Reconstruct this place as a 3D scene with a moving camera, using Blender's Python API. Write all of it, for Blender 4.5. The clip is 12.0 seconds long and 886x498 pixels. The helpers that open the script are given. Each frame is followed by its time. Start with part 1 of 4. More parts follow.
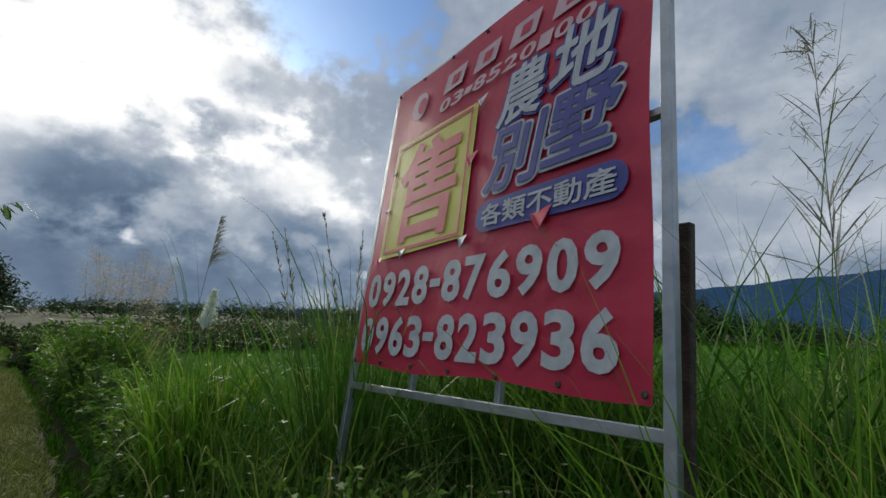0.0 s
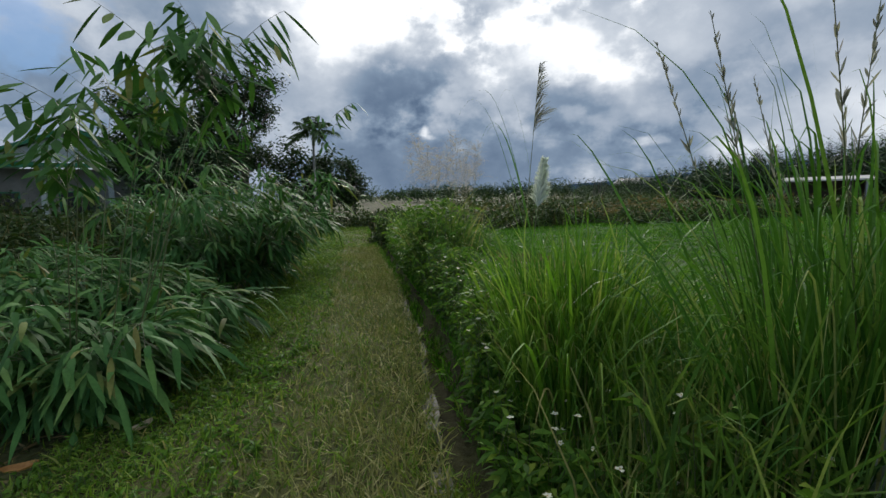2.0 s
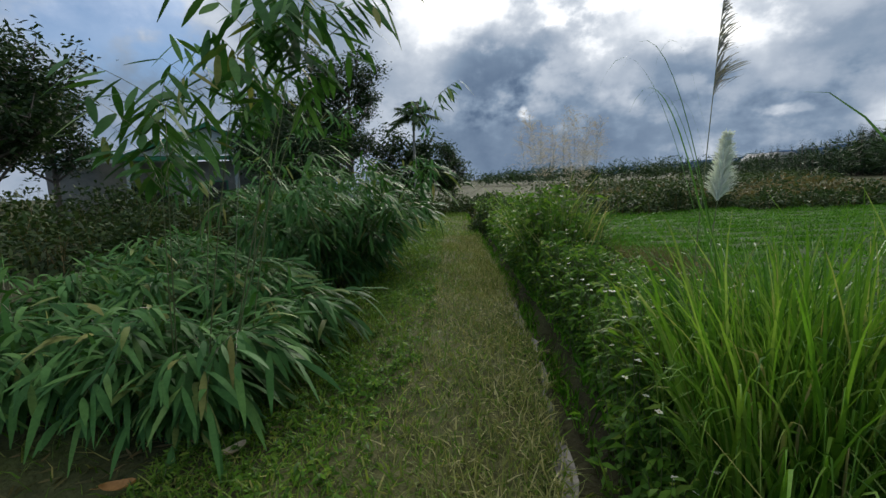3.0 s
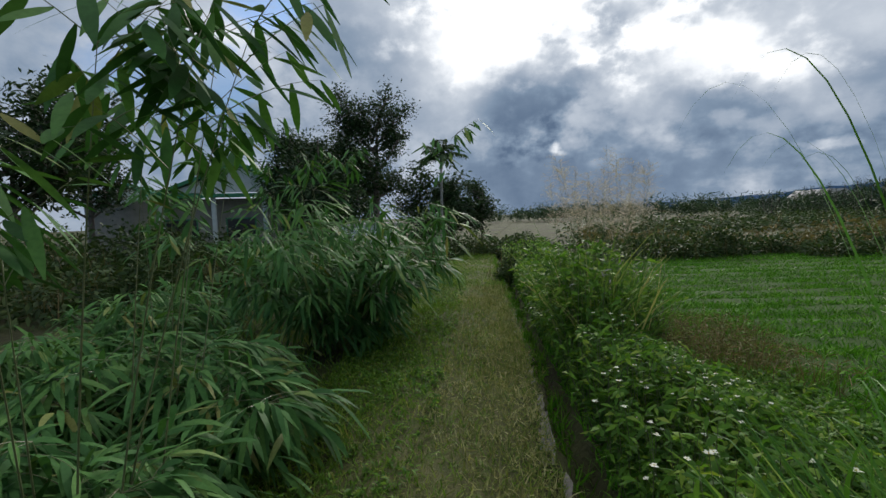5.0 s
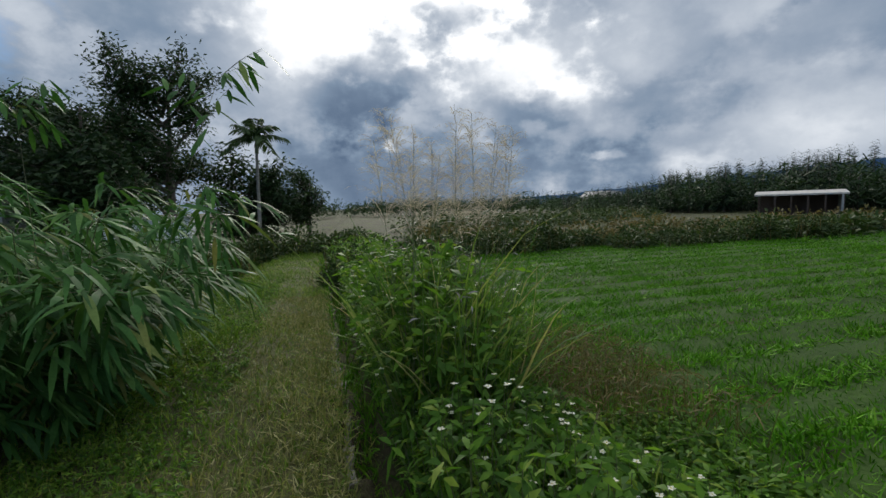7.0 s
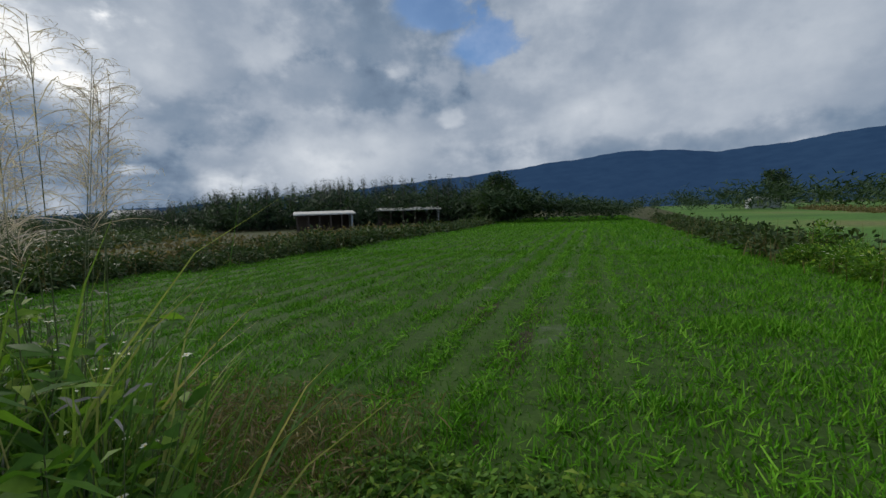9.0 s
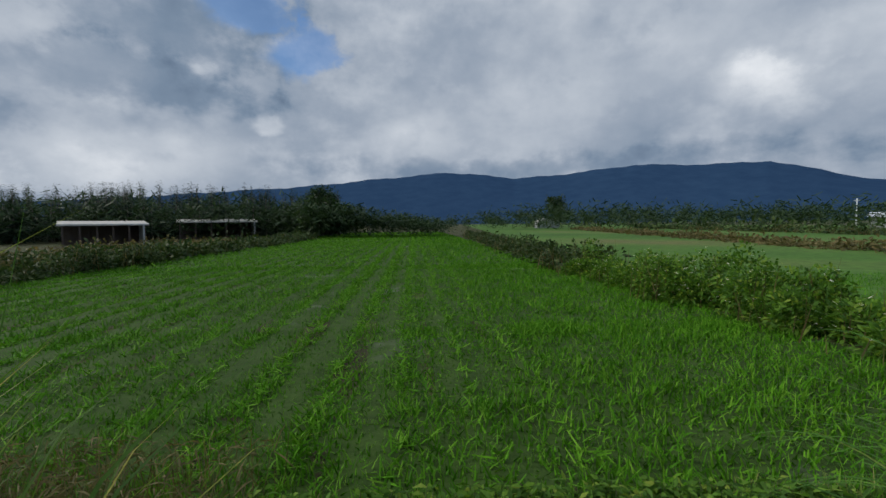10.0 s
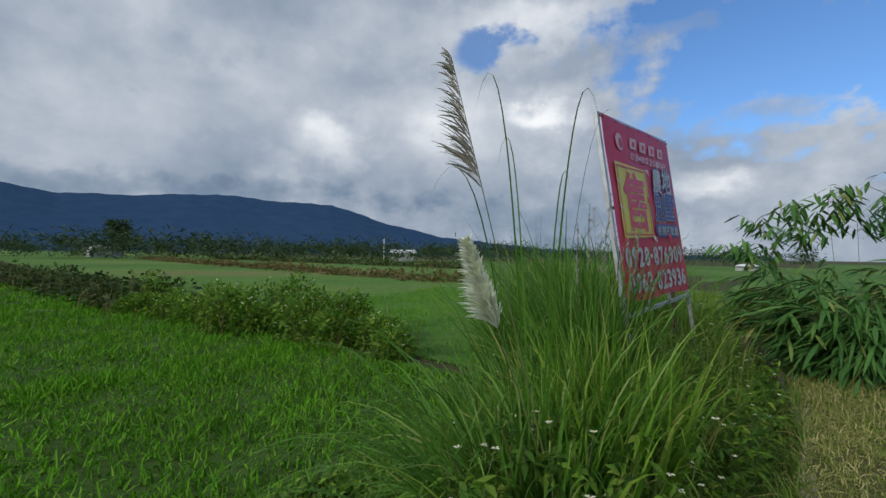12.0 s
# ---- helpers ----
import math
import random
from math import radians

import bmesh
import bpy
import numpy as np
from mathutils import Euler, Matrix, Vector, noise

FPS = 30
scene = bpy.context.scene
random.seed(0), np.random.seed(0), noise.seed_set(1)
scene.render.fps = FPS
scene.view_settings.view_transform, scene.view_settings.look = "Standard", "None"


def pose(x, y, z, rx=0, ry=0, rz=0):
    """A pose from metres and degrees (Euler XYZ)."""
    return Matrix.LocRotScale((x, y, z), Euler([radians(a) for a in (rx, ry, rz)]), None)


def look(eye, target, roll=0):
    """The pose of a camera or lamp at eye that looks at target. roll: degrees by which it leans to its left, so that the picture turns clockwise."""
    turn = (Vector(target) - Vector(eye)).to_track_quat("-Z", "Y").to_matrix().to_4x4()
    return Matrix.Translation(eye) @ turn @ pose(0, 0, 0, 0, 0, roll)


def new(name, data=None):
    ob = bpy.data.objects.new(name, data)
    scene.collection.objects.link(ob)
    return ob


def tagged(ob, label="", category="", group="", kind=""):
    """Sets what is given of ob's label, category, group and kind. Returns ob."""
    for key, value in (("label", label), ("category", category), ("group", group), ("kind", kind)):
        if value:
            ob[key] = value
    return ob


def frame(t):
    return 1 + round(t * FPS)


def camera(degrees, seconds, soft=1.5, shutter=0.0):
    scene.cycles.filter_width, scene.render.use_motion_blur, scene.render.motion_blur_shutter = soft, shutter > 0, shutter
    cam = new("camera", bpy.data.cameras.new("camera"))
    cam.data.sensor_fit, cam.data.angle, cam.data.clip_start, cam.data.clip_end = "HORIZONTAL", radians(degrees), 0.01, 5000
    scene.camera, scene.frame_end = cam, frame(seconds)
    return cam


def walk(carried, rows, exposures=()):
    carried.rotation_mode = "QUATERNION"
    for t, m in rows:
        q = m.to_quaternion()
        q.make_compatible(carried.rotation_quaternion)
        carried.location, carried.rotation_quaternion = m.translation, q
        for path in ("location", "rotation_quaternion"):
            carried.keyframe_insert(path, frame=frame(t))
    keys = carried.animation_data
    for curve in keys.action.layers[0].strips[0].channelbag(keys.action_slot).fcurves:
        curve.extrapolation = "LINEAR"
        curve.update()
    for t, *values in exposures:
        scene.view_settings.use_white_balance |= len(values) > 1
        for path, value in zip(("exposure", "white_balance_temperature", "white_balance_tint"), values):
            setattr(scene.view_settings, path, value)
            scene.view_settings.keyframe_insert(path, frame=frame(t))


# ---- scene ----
cam = camera(90.1, 12.0)
PATH = [
    (0, (0.45, 2.722, 1.539), (1.714, 4.237, 1.866), 2.2),
    (0.5, (0.501, 2.931, 1.552), (1.818, 4.359, 2.028), 3.1),
    (1, (0.439, 3.238, 1.561), (1.629, 4.823, 1.831), 4.0),
    (1.5, (0.329, 3.588, 1.53), (0.993, 5.474, 1.509), 1.7),
    (2, (0.345, 4.003, 1.495), (0.548, 5.978, 1.253), -1.5),
    (2.5, (0.301, 4.343, 1.55), (0.24, 6.318, 1.239), -2.5),
    (3, (0.189, 4.726, 1.565), (-0.043, 6.69, 1.263), -2.6),
    (3.2, (0.158, 4.879, 1.545), (-0.106, 6.838, 1.245), -2.3),
    (4.8, (0.317, 5.684, 1.947), (-0.044, 7.645, 1.796), -2.1),
    (5, (0.3, 5.907, 1.827), (-0.067, 7.868, 1.682), -2.2),
    (5.5, (0.272, 6.34, 1.634), (-0.028, 8.313, 1.504), -2.6),
    (6, (0.304, 6.891, 1.544), (0.118, 8.877, 1.402), -3.0),
    (6.5, (0.34, 7.363, 1.602), (0.308, 9.356, 1.442), -2.5),
    (7, (0.474, 7.934, 1.752), (0.835, 9.892, 1.561), -1.6),
    (7.5, (0.646, 8.235, 1.808), (1.436, 10.06, 1.595), -1.6),
    (7.7, (0.697, 8.311, 1.85), (1.718, 10.016, 1.627), -0.8),
    (9.3, (0.406, 9.341, 1.656), (2.309, 9.935, 1.505), -2.2),
    (9.5, (0.429, 9.382, 1.678), (2.381, 9.795, 1.534), -2.0),
    (10, (0.426, 9.354, 1.703), (2.421, 9.431, 1.59), -0.6),
    (10.5, (0.419, 9.228, 1.702), (2.376, 8.823, 1.644), 1.2),
    (11, (0.398, 9.112, 1.696), (2.155, 8.157, 1.682), 1.2),
    (11.5, (0.377, 9.047, 1.693), (1.879, 7.726, 1.703), 1.1),
    (12, (0.351, 9.025, 1.694), (1.681, 7.532, 1.724), 0.8),
]
walk(cam, [(t, look(eye, target, roll)) for t, eye, target, roll in PATH],
     [(0, -.08), (1, 0), (2, .15), (3, .18), (5, .12), (6.5, .14), (7, .06), (7.5, -.06), (9.5, -.08), (12, 0)])
w = bpy.data.worlds.new("sky")
scene.world = w
w.use_nodes = True
wt = w.node_tree
wt.nodes.clear()


def wn(kind):
    return wt.nodes.new(kind)


def put(sock, v):
    if isinstance(v, bpy.types.NodeSocket):
        wt.links.new(v, sock)
    else:
        sock.default_value = v


def wm(op, a, b=0.0, c=0.0):
    n = wn("ShaderNodeMath")
    n.operation = op
    for s, v in zip(n.inputs, (a, b, c)):
        put(s, v)
    return n.outputs[0]


def wv(op, a, b=(0, 0, 0)):
    n = wn("ShaderNodeVectorMath")
    n.operation = op
    put(n.inputs[0], a)
    put(n.inputs[1], b)
    return n.outputs["Value" if op == "LENGTH" else "Vector"]


def wnoise(vec, scale, detail, rough):
    n = wn("ShaderNodeTexNoise")
    put(n.inputs["Vector"], vec)
    put(n.inputs["Scale"], scale)
    put(n.inputs["Detail"], detail)
    put(n.inputs["Roughness"], rough)
    return n


SUN_AZ, SUN_EL = 4.0, 24.0
MID = radians(68)
ray = wn("ShaderNodeTexCoord").outputs["Generated"]
sep = wn("ShaderNodeSeparateXYZ")
put(sep.inputs[0], ray)
rx, ry, rz = sep.outputs
el = wm("MULTIPLY", wm("ARCSINE", rz), 57.2958)
relx = wm("SUBTRACT", wm("MULTIPLY", rx, math.cos(MID)), wm("MULTIPLY", ry, math.sin(MID)))
rely = wm("ADD", wm("MULTIPLY", ry, math.cos(MID)), wm("MULTIPLY", rx, math.sin(MID)))
az = wm("ADD", wm("MULTIPLY", wm("ARCTAN2", relx, rely), 57.2958), 68.0)
comb = wn("ShaderNodeCombineXYZ")
put(comb.inputs[0], az)
put(comb.inputs[1], el)
flat = comb.outputs[0]
puff = wnoise(wv("MULTIPLY", flat, (0.06, 0.078, 0)), 1.15, 8, 0.54)
curl = wnoise(wv("MULTIPLY", flat, (0.06, 0.078, 0)), 3.6, 7, 0.56)
warp = wv("ADD", wv("MULTIPLY", wv("SUBTRACT", puff.outputs["Color"], (.5, .5, .5)), (11, 7, 0)),
          wv("MULTIPLY", wv("SUBTRACT", curl.outputs["Color"], (.5, .5, .5)), (5, 4, 0)))
place = wv("ADD", flat, warp)


ragged = wm("ADD", wm("MULTIPLY", wm("SUBTRACT", curl.outputs["Fac"], .5), 1.5), wm("MULTIPLY", wm("SUBTRACT", puff.outputs["Fac"], .5), .9))


def blob(total, a, e, ra, re, amount, inner=0.1):
    """Adds a ragged bank of cloud (or a gap) round one direction."""
    d = wv("LENGTH", wv("MULTIPLY", wv("SUBTRACT", place, (a, e, 0)), (1 / ra, 1 / re, 0)))
    d = wm("ADD", d, ragged)
    m = wn("ShaderNodeMapRange")
    m.interpolation_type = "SMOOTHSTEP"
    for s, v in zip(m.inputs, (d, 1.0, inner, 0.0, amount)):
        put(s, v)
    return wm("ADD", total, m.outputs[0])


light = wm("ADD", 0.45, wm("MULTIPLY", wm("SUBTRACT", curl.outputs["Fac"], 0.5), 0.34))
light = wm("ADD", light, wm("MULTIPLY", wm("SUBTRACT", puff.outputs["Fac"], 0.5), 0.8))
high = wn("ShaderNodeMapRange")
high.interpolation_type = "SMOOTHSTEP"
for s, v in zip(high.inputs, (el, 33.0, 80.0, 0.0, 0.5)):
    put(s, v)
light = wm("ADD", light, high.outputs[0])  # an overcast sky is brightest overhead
# thin bright cloud round the hidden sun
for a, e, ra, re, amount in [(4, 27, 26, 13, .62), (-5, 20, 18, 9, .42), (20, 17, 16, 8, .45), (26, 13, 8, 4, .18), (44, 18, 17, 7, .1), (-34, 21, 10, 5, .2)]:
    light = blob(light, a, e, ra, re, amount)
# dark cumulus in front of it, and the dark low bank
for a, e, ra, re, amount in [(1, 14, 9.5, 7.5, -.46), (8, 22, 9, 3, -.42), (14, 27, 7, 3, -.25), (-20, 20, 15, 5, -.2), (-40, 14, 16, 8, -.2), (22, 11, 7, 2.2, -.3), (5, 3, 42, 8, -.34), (54, 15, 15, 4, -.18), (58, 22, 16, 7, -.24), (37, 11, 9, 3, -.16)]:
    light = blob(light, a, e, ra, re, amount * .82, .3)
# breaks, and the cumulus over the hills
for a, e, ra, re, amount in [(4.1, 7.9, 1.5, .7, .42), (29.5, 5.7, 2.4, .9, .35), (53, 7.0, 14, 4.6, .2), (40, 5, 8, 2.4, .25), (66, 11, 3.2, 1.4, .2), (85, 12, 9, 6, .16), (101, 15, 13, 7, .12),
                             (124, 14.5, 7, 4, .25), (108, 20, 24, 9, .1), (140, 16, 13, 8, .2), (140, 27, 25, 7, .15), (100, 7, 45, 2.5, -.16), (150, 5, 20, 4, -.08), (169, 8, 8, 3, .3), (152, 17.5, 8, 3, .3), (150, 28, 18, 5, .2)]:
    light = blob(light, a, e, ra, re, amount, .15)
gap = 0.0
for a, e, ra, re, amount in [(25, 36, 14, 8, .9), (-40, 17, 12, 6, .3), (-31, 24, 5, 3, .6), (71, 20.5, 6, 3.5, .6), (64, 25, 6, 3, .5), (143, 25, 5, 3.2, .9), (178, 22, 24, 13, 1.2), (205, 20, 30, 18, 1.2)]:
    gap = blob(gap, a, e, ra, re, amount, 0.45)
for a, e, ra, re, amount in [(153, 17.5, 9, 2.6, -1.2), (177, 16, 9, 1.9, -.8), (180, 12.5, 8, 1.5, -.7), (182, 24, 7, 2.0, -.7), (168, 8.5, 12, 3.2, -1.0), (166, 25, 6, 2.0, -.5)]:
    gap = blob(gap, a, e, ra, re, amount, 0.2)
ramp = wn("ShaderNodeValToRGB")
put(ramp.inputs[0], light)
cr = ramp.color_ramp
cr.elements[0].position, cr.elements[0].color = 0.0, (.10, .15, .235, 1)
cr.elements[1].position, cr.elements[1].color = 1.0, (1.25, 1.22, 1.16, 1)
for p, c in [(.25, (.20, .27, .37, 1)), (.45, (.34, .40, .49, 1)), (.65, (.56, .61, .68, 1)), (.82, (.88, .91, .95, 1))]:
    cr.elements.new(p).color = c
nishita = wn("ShaderNodeTexSky")
nishita.sky_type, nishita.sun_disc = "NISHITA", False
nishita.sun_elevation, nishita.sun_rotation = radians(SUN_EL), radians(SUN_AZ)
blue = wn("ShaderNodeMix")
blue.data_type, blue.blend_type = "RGBA", "MULTIPLY"
put(blue.inputs["Factor"], 1.0)
put(blue.inputs[6], nishita.outputs[0])
put(blue.inputs[7], (.075, .11, .155, 1))
over = wn("ShaderNodeMix")
over.data_type, over.clamp_factor = "RGBA", True
put(over.inputs["Factor"], gap)
put(over.inputs[6], ramp.outputs[0])
put(over.inputs[7], blue.outputs[2])
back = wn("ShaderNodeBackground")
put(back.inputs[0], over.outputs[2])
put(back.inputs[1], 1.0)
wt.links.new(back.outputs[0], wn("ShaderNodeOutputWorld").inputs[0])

sun = new("sun", bpy.data.lights.new("sun", "SUN"))
sun.data.energy, sun.data.angle, sun.data.color = 2.6, radians(18), (1, .95, .86)
a, e = radians(SUN_AZ), radians(SUN_EL)
far = Vector((math.sin(a) * math.cos(e), math.cos(a) * math.cos(e), math.sin(e))) * 50
sun.matrix_world = look(far, (0, 0, 0))


# ---- materials ----
class Mat:
    """A node material under construction."""

    def __init__(self, name):
        self.m = bpy.data.materials.new(name)
        self.m.use_nodes = True
        self.t = self.m.node_tree
        self.b = self.t.nodes["Principled BSDF"]

    def n(self, kind):
        return self.t.nodes.new(kind)

    def put(self, sock, v):
        if isinstance(v, bpy.types.NodeSocket):
            self.t.links.new(v, sock)
        else:
            sock.default_value = v

    def noise(self, scale, detail=4, rough=.6, vec=None):
        n = self.n("ShaderNodeTexNoise")
        self.put(n.inputs["Vector"], vec or self.n("ShaderNodeNewGeometry").outputs["Position"])
        self.put(n.inputs["Scale"], scale)
        self.put(n.inputs["Detail"], detail)
        self.put(n.inputs["Roughness"], rough)
        return n.outputs["Fac"]

    def ramp(self, fac, stops):
        n = self.n("ShaderNodeValToRGB")
        self.put(n.inputs[0], fac)
        es = n.color_ramp.elements
        es[0].position, es[0].color = stops[0][0], (*stops[0][1], 1)
        es[1].position, es[1].color = stops[-1][0], (*stops[-1][1], 1)
        for p, c in stops[1:-1]:
            es.new(p).color = (*c, 1)
        return n.outputs[0]

    def mix(self, fac, a, b, blend="MIX"):
        n = self.n("ShaderNodeMix")
        n.data_type, n.blend_type = "RGBA", blend
        self.put(n.inputs["Factor"], fac)
        self.put(n.inputs[6], a if isinstance(a, bpy.types.NodeSocket) else (*a, 1))
        self.put(n.inputs[7], b if isinstance(b, bpy.types.NodeSocket) else (*b, 1))
        return n.outputs[2]

    def bump(self, height, strength, dist=.02):
        n = self.n("ShaderNodeBump")
        self.put(n.inputs["Height"], height)
        n.inputs["Strength"].default_value, n.inputs["Distance"].default_value = strength, dist
        self.t.links.new(n.outputs[0], self.b.inputs["Normal"])

    def done(self, color, rough=.6, metal=0.0, spec=.5):
        self.put(self.b.inputs["Base Color"], color if isinstance(color, bpy.types.NodeSocket) else (*color, 1))
        self.put(self.b.inputs["Roughness"], rough)
        self.b.inputs["Metallic"].default_value = metal
        self.b.inputs["Specular IOR Level"].default_value = spec
        return self.m


def leaf_mat(name, stops, rough=.6, through_light=.3, spec=.16, patch=.5):
    """Foliage: each blade has its own tone, patches differ over metres, light shines through."""
    k = Mat(name)
    island = k.n("ShaderNodeNewGeometry").outputs["Random Per Island"]
    tone = k.ramp(island, stops)
    big = k.ramp(k.noise(.9, 3), [(.3, (.72, .75, .7)), (.7, (1.2, 1.16, 1.1))])
    col = k.mix(patch, tone, big, "MULTIPLY")
    fine = k.ramp(k.noise(40, 2), [(.3, (.82, .84, .8)), (.7, (1.12, 1.1, 1.08))])
    col = k.mix(1.0, col, fine, "MULTIPLY")
    k.done(col, rough, 0, spec)
    tr = k.n("ShaderNodeBsdfTranslucent")
    k.put(tr.inputs[0], k.mix(1.0, col, (1.25, 1.3, .75), "MULTIPLY"))
    mx = k.n("ShaderNodeMixShader")
    mx.inputs[0].default_value = through_light
    k.t.links.new(k.b.outputs[0], mx.inputs[1])
    k.t.links.new(tr.outputs[0], mx.inputs[2])
    k.t.links.new(mx.outputs[0], k.t.nodes["Material Output"].inputs[0])
    return k.m


def plain(name, c1, c2, scale=6, rough=.6, metal=0.0, bump=.2, spec=.5, bumpscale=None):
    k = Mat(name)
    f = k.noise(scale, 6)
    k.bump(k.noise(bumpscale or scale * 6, 4), bump)
    r = k.ramp(k.noise(scale * 2.3, 3), [(.3, (rough * .8,) * 3), (.7, (min(1, rough * 1.2),) * 3)])
    return k.done(k.ramp(f, [(.3, c1), (.7, c2)]), r, metal, spec)


M = {
    "clump": leaf_mat("tall_grass", [(0, (.05, .13, .015)), (.45, (.10, .23, .022)), (.8, (.17, .30, .04)), (.93, (.24, .34, .08)), (1, (.36, .31, .14))], through_light=.38),
    "fine": leaf_mat("fine_grass", [(0, (.05, .12, .025)), (.5, (.11, .21, .035)), (.8, (.18, .27, .06)), (1, (.38, .33, .16))], through_light=.35),
    "silver": leaf_mat("silvergrass_blade", [(0, (.035, .105, .018)), (.6, (.07, .18, .026)), (.9, (.13, .25, .05)), (1, (.28, .32, .12))], rough=.5, through_light=.26, spec=.14),
    "dry": leaf_mat("cut_dry_grass", [(0, (.09, .13, .03)), (.3, (.165, .19, .055)), (.65, (.24, .245, .09)), (1, (.42, .39, .21))], rough=.7, through_light=.15, spec=.2),
    "mown": leaf_mat("mown_green_grass", [(0, (.055, .12, .015)), (.6, (.12, .23, .024)), (.9, (.20, .28, .05)), (1, (.32, .30, .11))], through_light=.3),
    "weed": leaf_mat("weed_leaf", [(0, (.04, .10, .016)), (.5, (.08, .185, .024)), (.85, (.14, .27, .034)), (1, (.23, .31, .05))], through_light=.4),
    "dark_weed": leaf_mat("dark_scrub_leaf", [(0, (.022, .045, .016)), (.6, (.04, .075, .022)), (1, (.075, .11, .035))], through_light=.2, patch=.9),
    "brown_weed": leaf_mat("brown_seed_grass", [(0, (.075, .075, .03)), (.6, (.12, .11, .045)), (1, (.20, .15, .08))], rough=.7, through_light=.25),
    "bamboo": leaf_mat("bamboo_leaf", [(0, (.036, .105, .03)), (.6, (.062, .165, .042)), (.93, (.10, .21, .055)), (1, (.22, .22, .07))], rough=.6, through_light=.16, spec=.12),
    "crop": leaf_mat("crop_leaf", [(0, (.06, .19, .012)), (.6, (.10, .28, .016)), (1, (.17, .34, .04))], through_light=.14, spec=.05),
    "crop_grass": leaf_mat("field_grass", [(0, (.042, .15, .009)), (.6, (.078, .24, .012)), (1, (.14, .30, .03))], through_light=.1, spec=.05),
    "tree": leaf_mat("tree_leaf", [(0, (.018, .04, .018)), (.6, (.03, .06, .025)), (1, (.05, .085, .035))], through_light=.2),
    "conifer": leaf_mat("conifer_needles", [(0, (.014, .032, .02)), (.6, (.022, .045, .026)), (1, (.035, .06, .034))], through_light=.1),
    "palm": leaf_mat("palm_leaflet", [(0, (.03, .06, .025)), (1, (.055, .10, .035))], through_light=.2),
    "petal": leaf_mat("white_petal", [(0, (.70, .70, .62)), (1, (.82, .82, .76))], rough=.6, through_light=.3),
    "yellow_eye": leaf_mat("flower_eye", [(0, (.55, .38, .03)), (1, (.62, .45, .06))]),
    "plume": leaf_mat("silver_plume", [(0, (.58, .61, .66)), (1, (.76, .79, .85))], rough=.8, through_light=.4, patch=.2),
    "seed": leaf_mat("grey_seed_head", [(0, (.17, .17, .17)), (1, (.36, .35, .35))], rough=.8, through_light=.3, patch=.2),
    "pink_seed": leaf_mat("pinkish_seed_head", [(0, (.38, .31, .33)), (1, (.60, .52, .55))], rough=.8, through_light=.4, patch=.2),
    "dead": leaf_mat("dead_leaf", [(0, (.32, .16, .06)), (1, (.45, .27, .12))], rough=.7),
    "pale_dead": leaf_mat("pale_fallen_leaf", [(0, (.38, .33, .26)), (1, (.46, .40, .32))], rough=.7),
    "stem": plain("green_stem", (.06, .09, .03), (.12, .14, .05), 15, .5),
    "culm": plain("bamboo_culm", (.10, .13, .05), (.17, .17, .08), 9, .4),
    "bark": plain("bark", (.06, .05, .04), (.14, .12, .10), 5, .85, bump=.6),
    "palm_trunk": plain("palm_trunk", (.16, .15, .13), (.28, .27, .23), 6, .8),
    "steel": plain("galvanised_steel", (.30, .32, .34), (.46, .48, .50), 9, .42, .75, .1),
    "wood": plain("old_dark_wood", (.035, .025, .02), (.09, .065, .05), 14, .85, bump=.6),
    "stone": plain("broken_concrete", (.09, .085, .075), (.25, .235, .21), 9, .9, bump=.7),
    "roof_green": plain("green_roof_metal", (.02, .16, .085), (.035, .21, .115), 3, .6, .0, .1),
    "fascia": plain("green_fascia", (.012, .15, .07), (.022, .19, .09), 4, .6),
    "gable": plain("pale_gable_board", (.40, .46, .46), (.50, .56, .55), 3, .6),
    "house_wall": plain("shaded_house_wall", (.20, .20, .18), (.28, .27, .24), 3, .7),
    "white_wall": plain("whitewashed_wall", (.62, .66, .68), (.74, .77, .78), 2, .7),
    "barn_roof": plain("weathered_sheet_roof", (.38, .37, .34), (.52, .50, .46), 2, .6),
    "barn_wall": plain("grey_barn_wall", (.24, .26, .27), (.34, .36, .36), 2, .7),
    "shed_roof": plain("pale_blue_roof", (.55, .60, .66), (.66, .70, .74), 1, .5),
    "dark_glass": plain("dark_window", (.015, .018, .02), (.03, .033, .036), 3, .12),
}

# special surfaces
k = Mat("ground_earth")
pos = k.n("ShaderNodeNewGeometry").outputs["Position"]
c = k.ramp(k.noise(.5, 6), [(.35, (.035, .032, .018)), (.5, (.05, .055, .022)), (.65, (.06, .085, .022))])
c = k.mix(.7, c, k.ramp(k.noise(14, 5), [(.3, (.55, .55, .5)), (.7, (1.35, 1.3, 1.25))]), "MULTIPLY")
k.bump(k.noise(22, 5), .8, .05)
M["earth"] = k.done(c, .95, 0, .2)
k = Mat("field_mud")
wet = k.noise(.45, 5)
c = k.ramp(k.noise(5, 6), [(.3, (.024, .052, .008)), (.7, (.042, .085, .013))])
c = k.mix(k.ramp(wet, [(.61, (0, 0, 0)), (.7, (1, 1, 1))]), c, (.08, .10, .06))
k.bump(k.noise(16, 4), .5, .04)
M["mud"] = k.done(c, k.ramp(wet, [(.61, (.95, .95, .95)), (.72, (.5, .5, .5))]), 0, .2)
k = Mat("mown_path_soil")
c = k.ramp(k.noise(3, 6), [(.3, (.05, .06, .02)), (.55, (.085, .085, .032)), (.75, (.05, .08, .02))])
k.bump(k.noise(45, 4), .8, .03)
M["path"] = k.done(c, .95, 0, .2)
k = Mat("far_meadow")
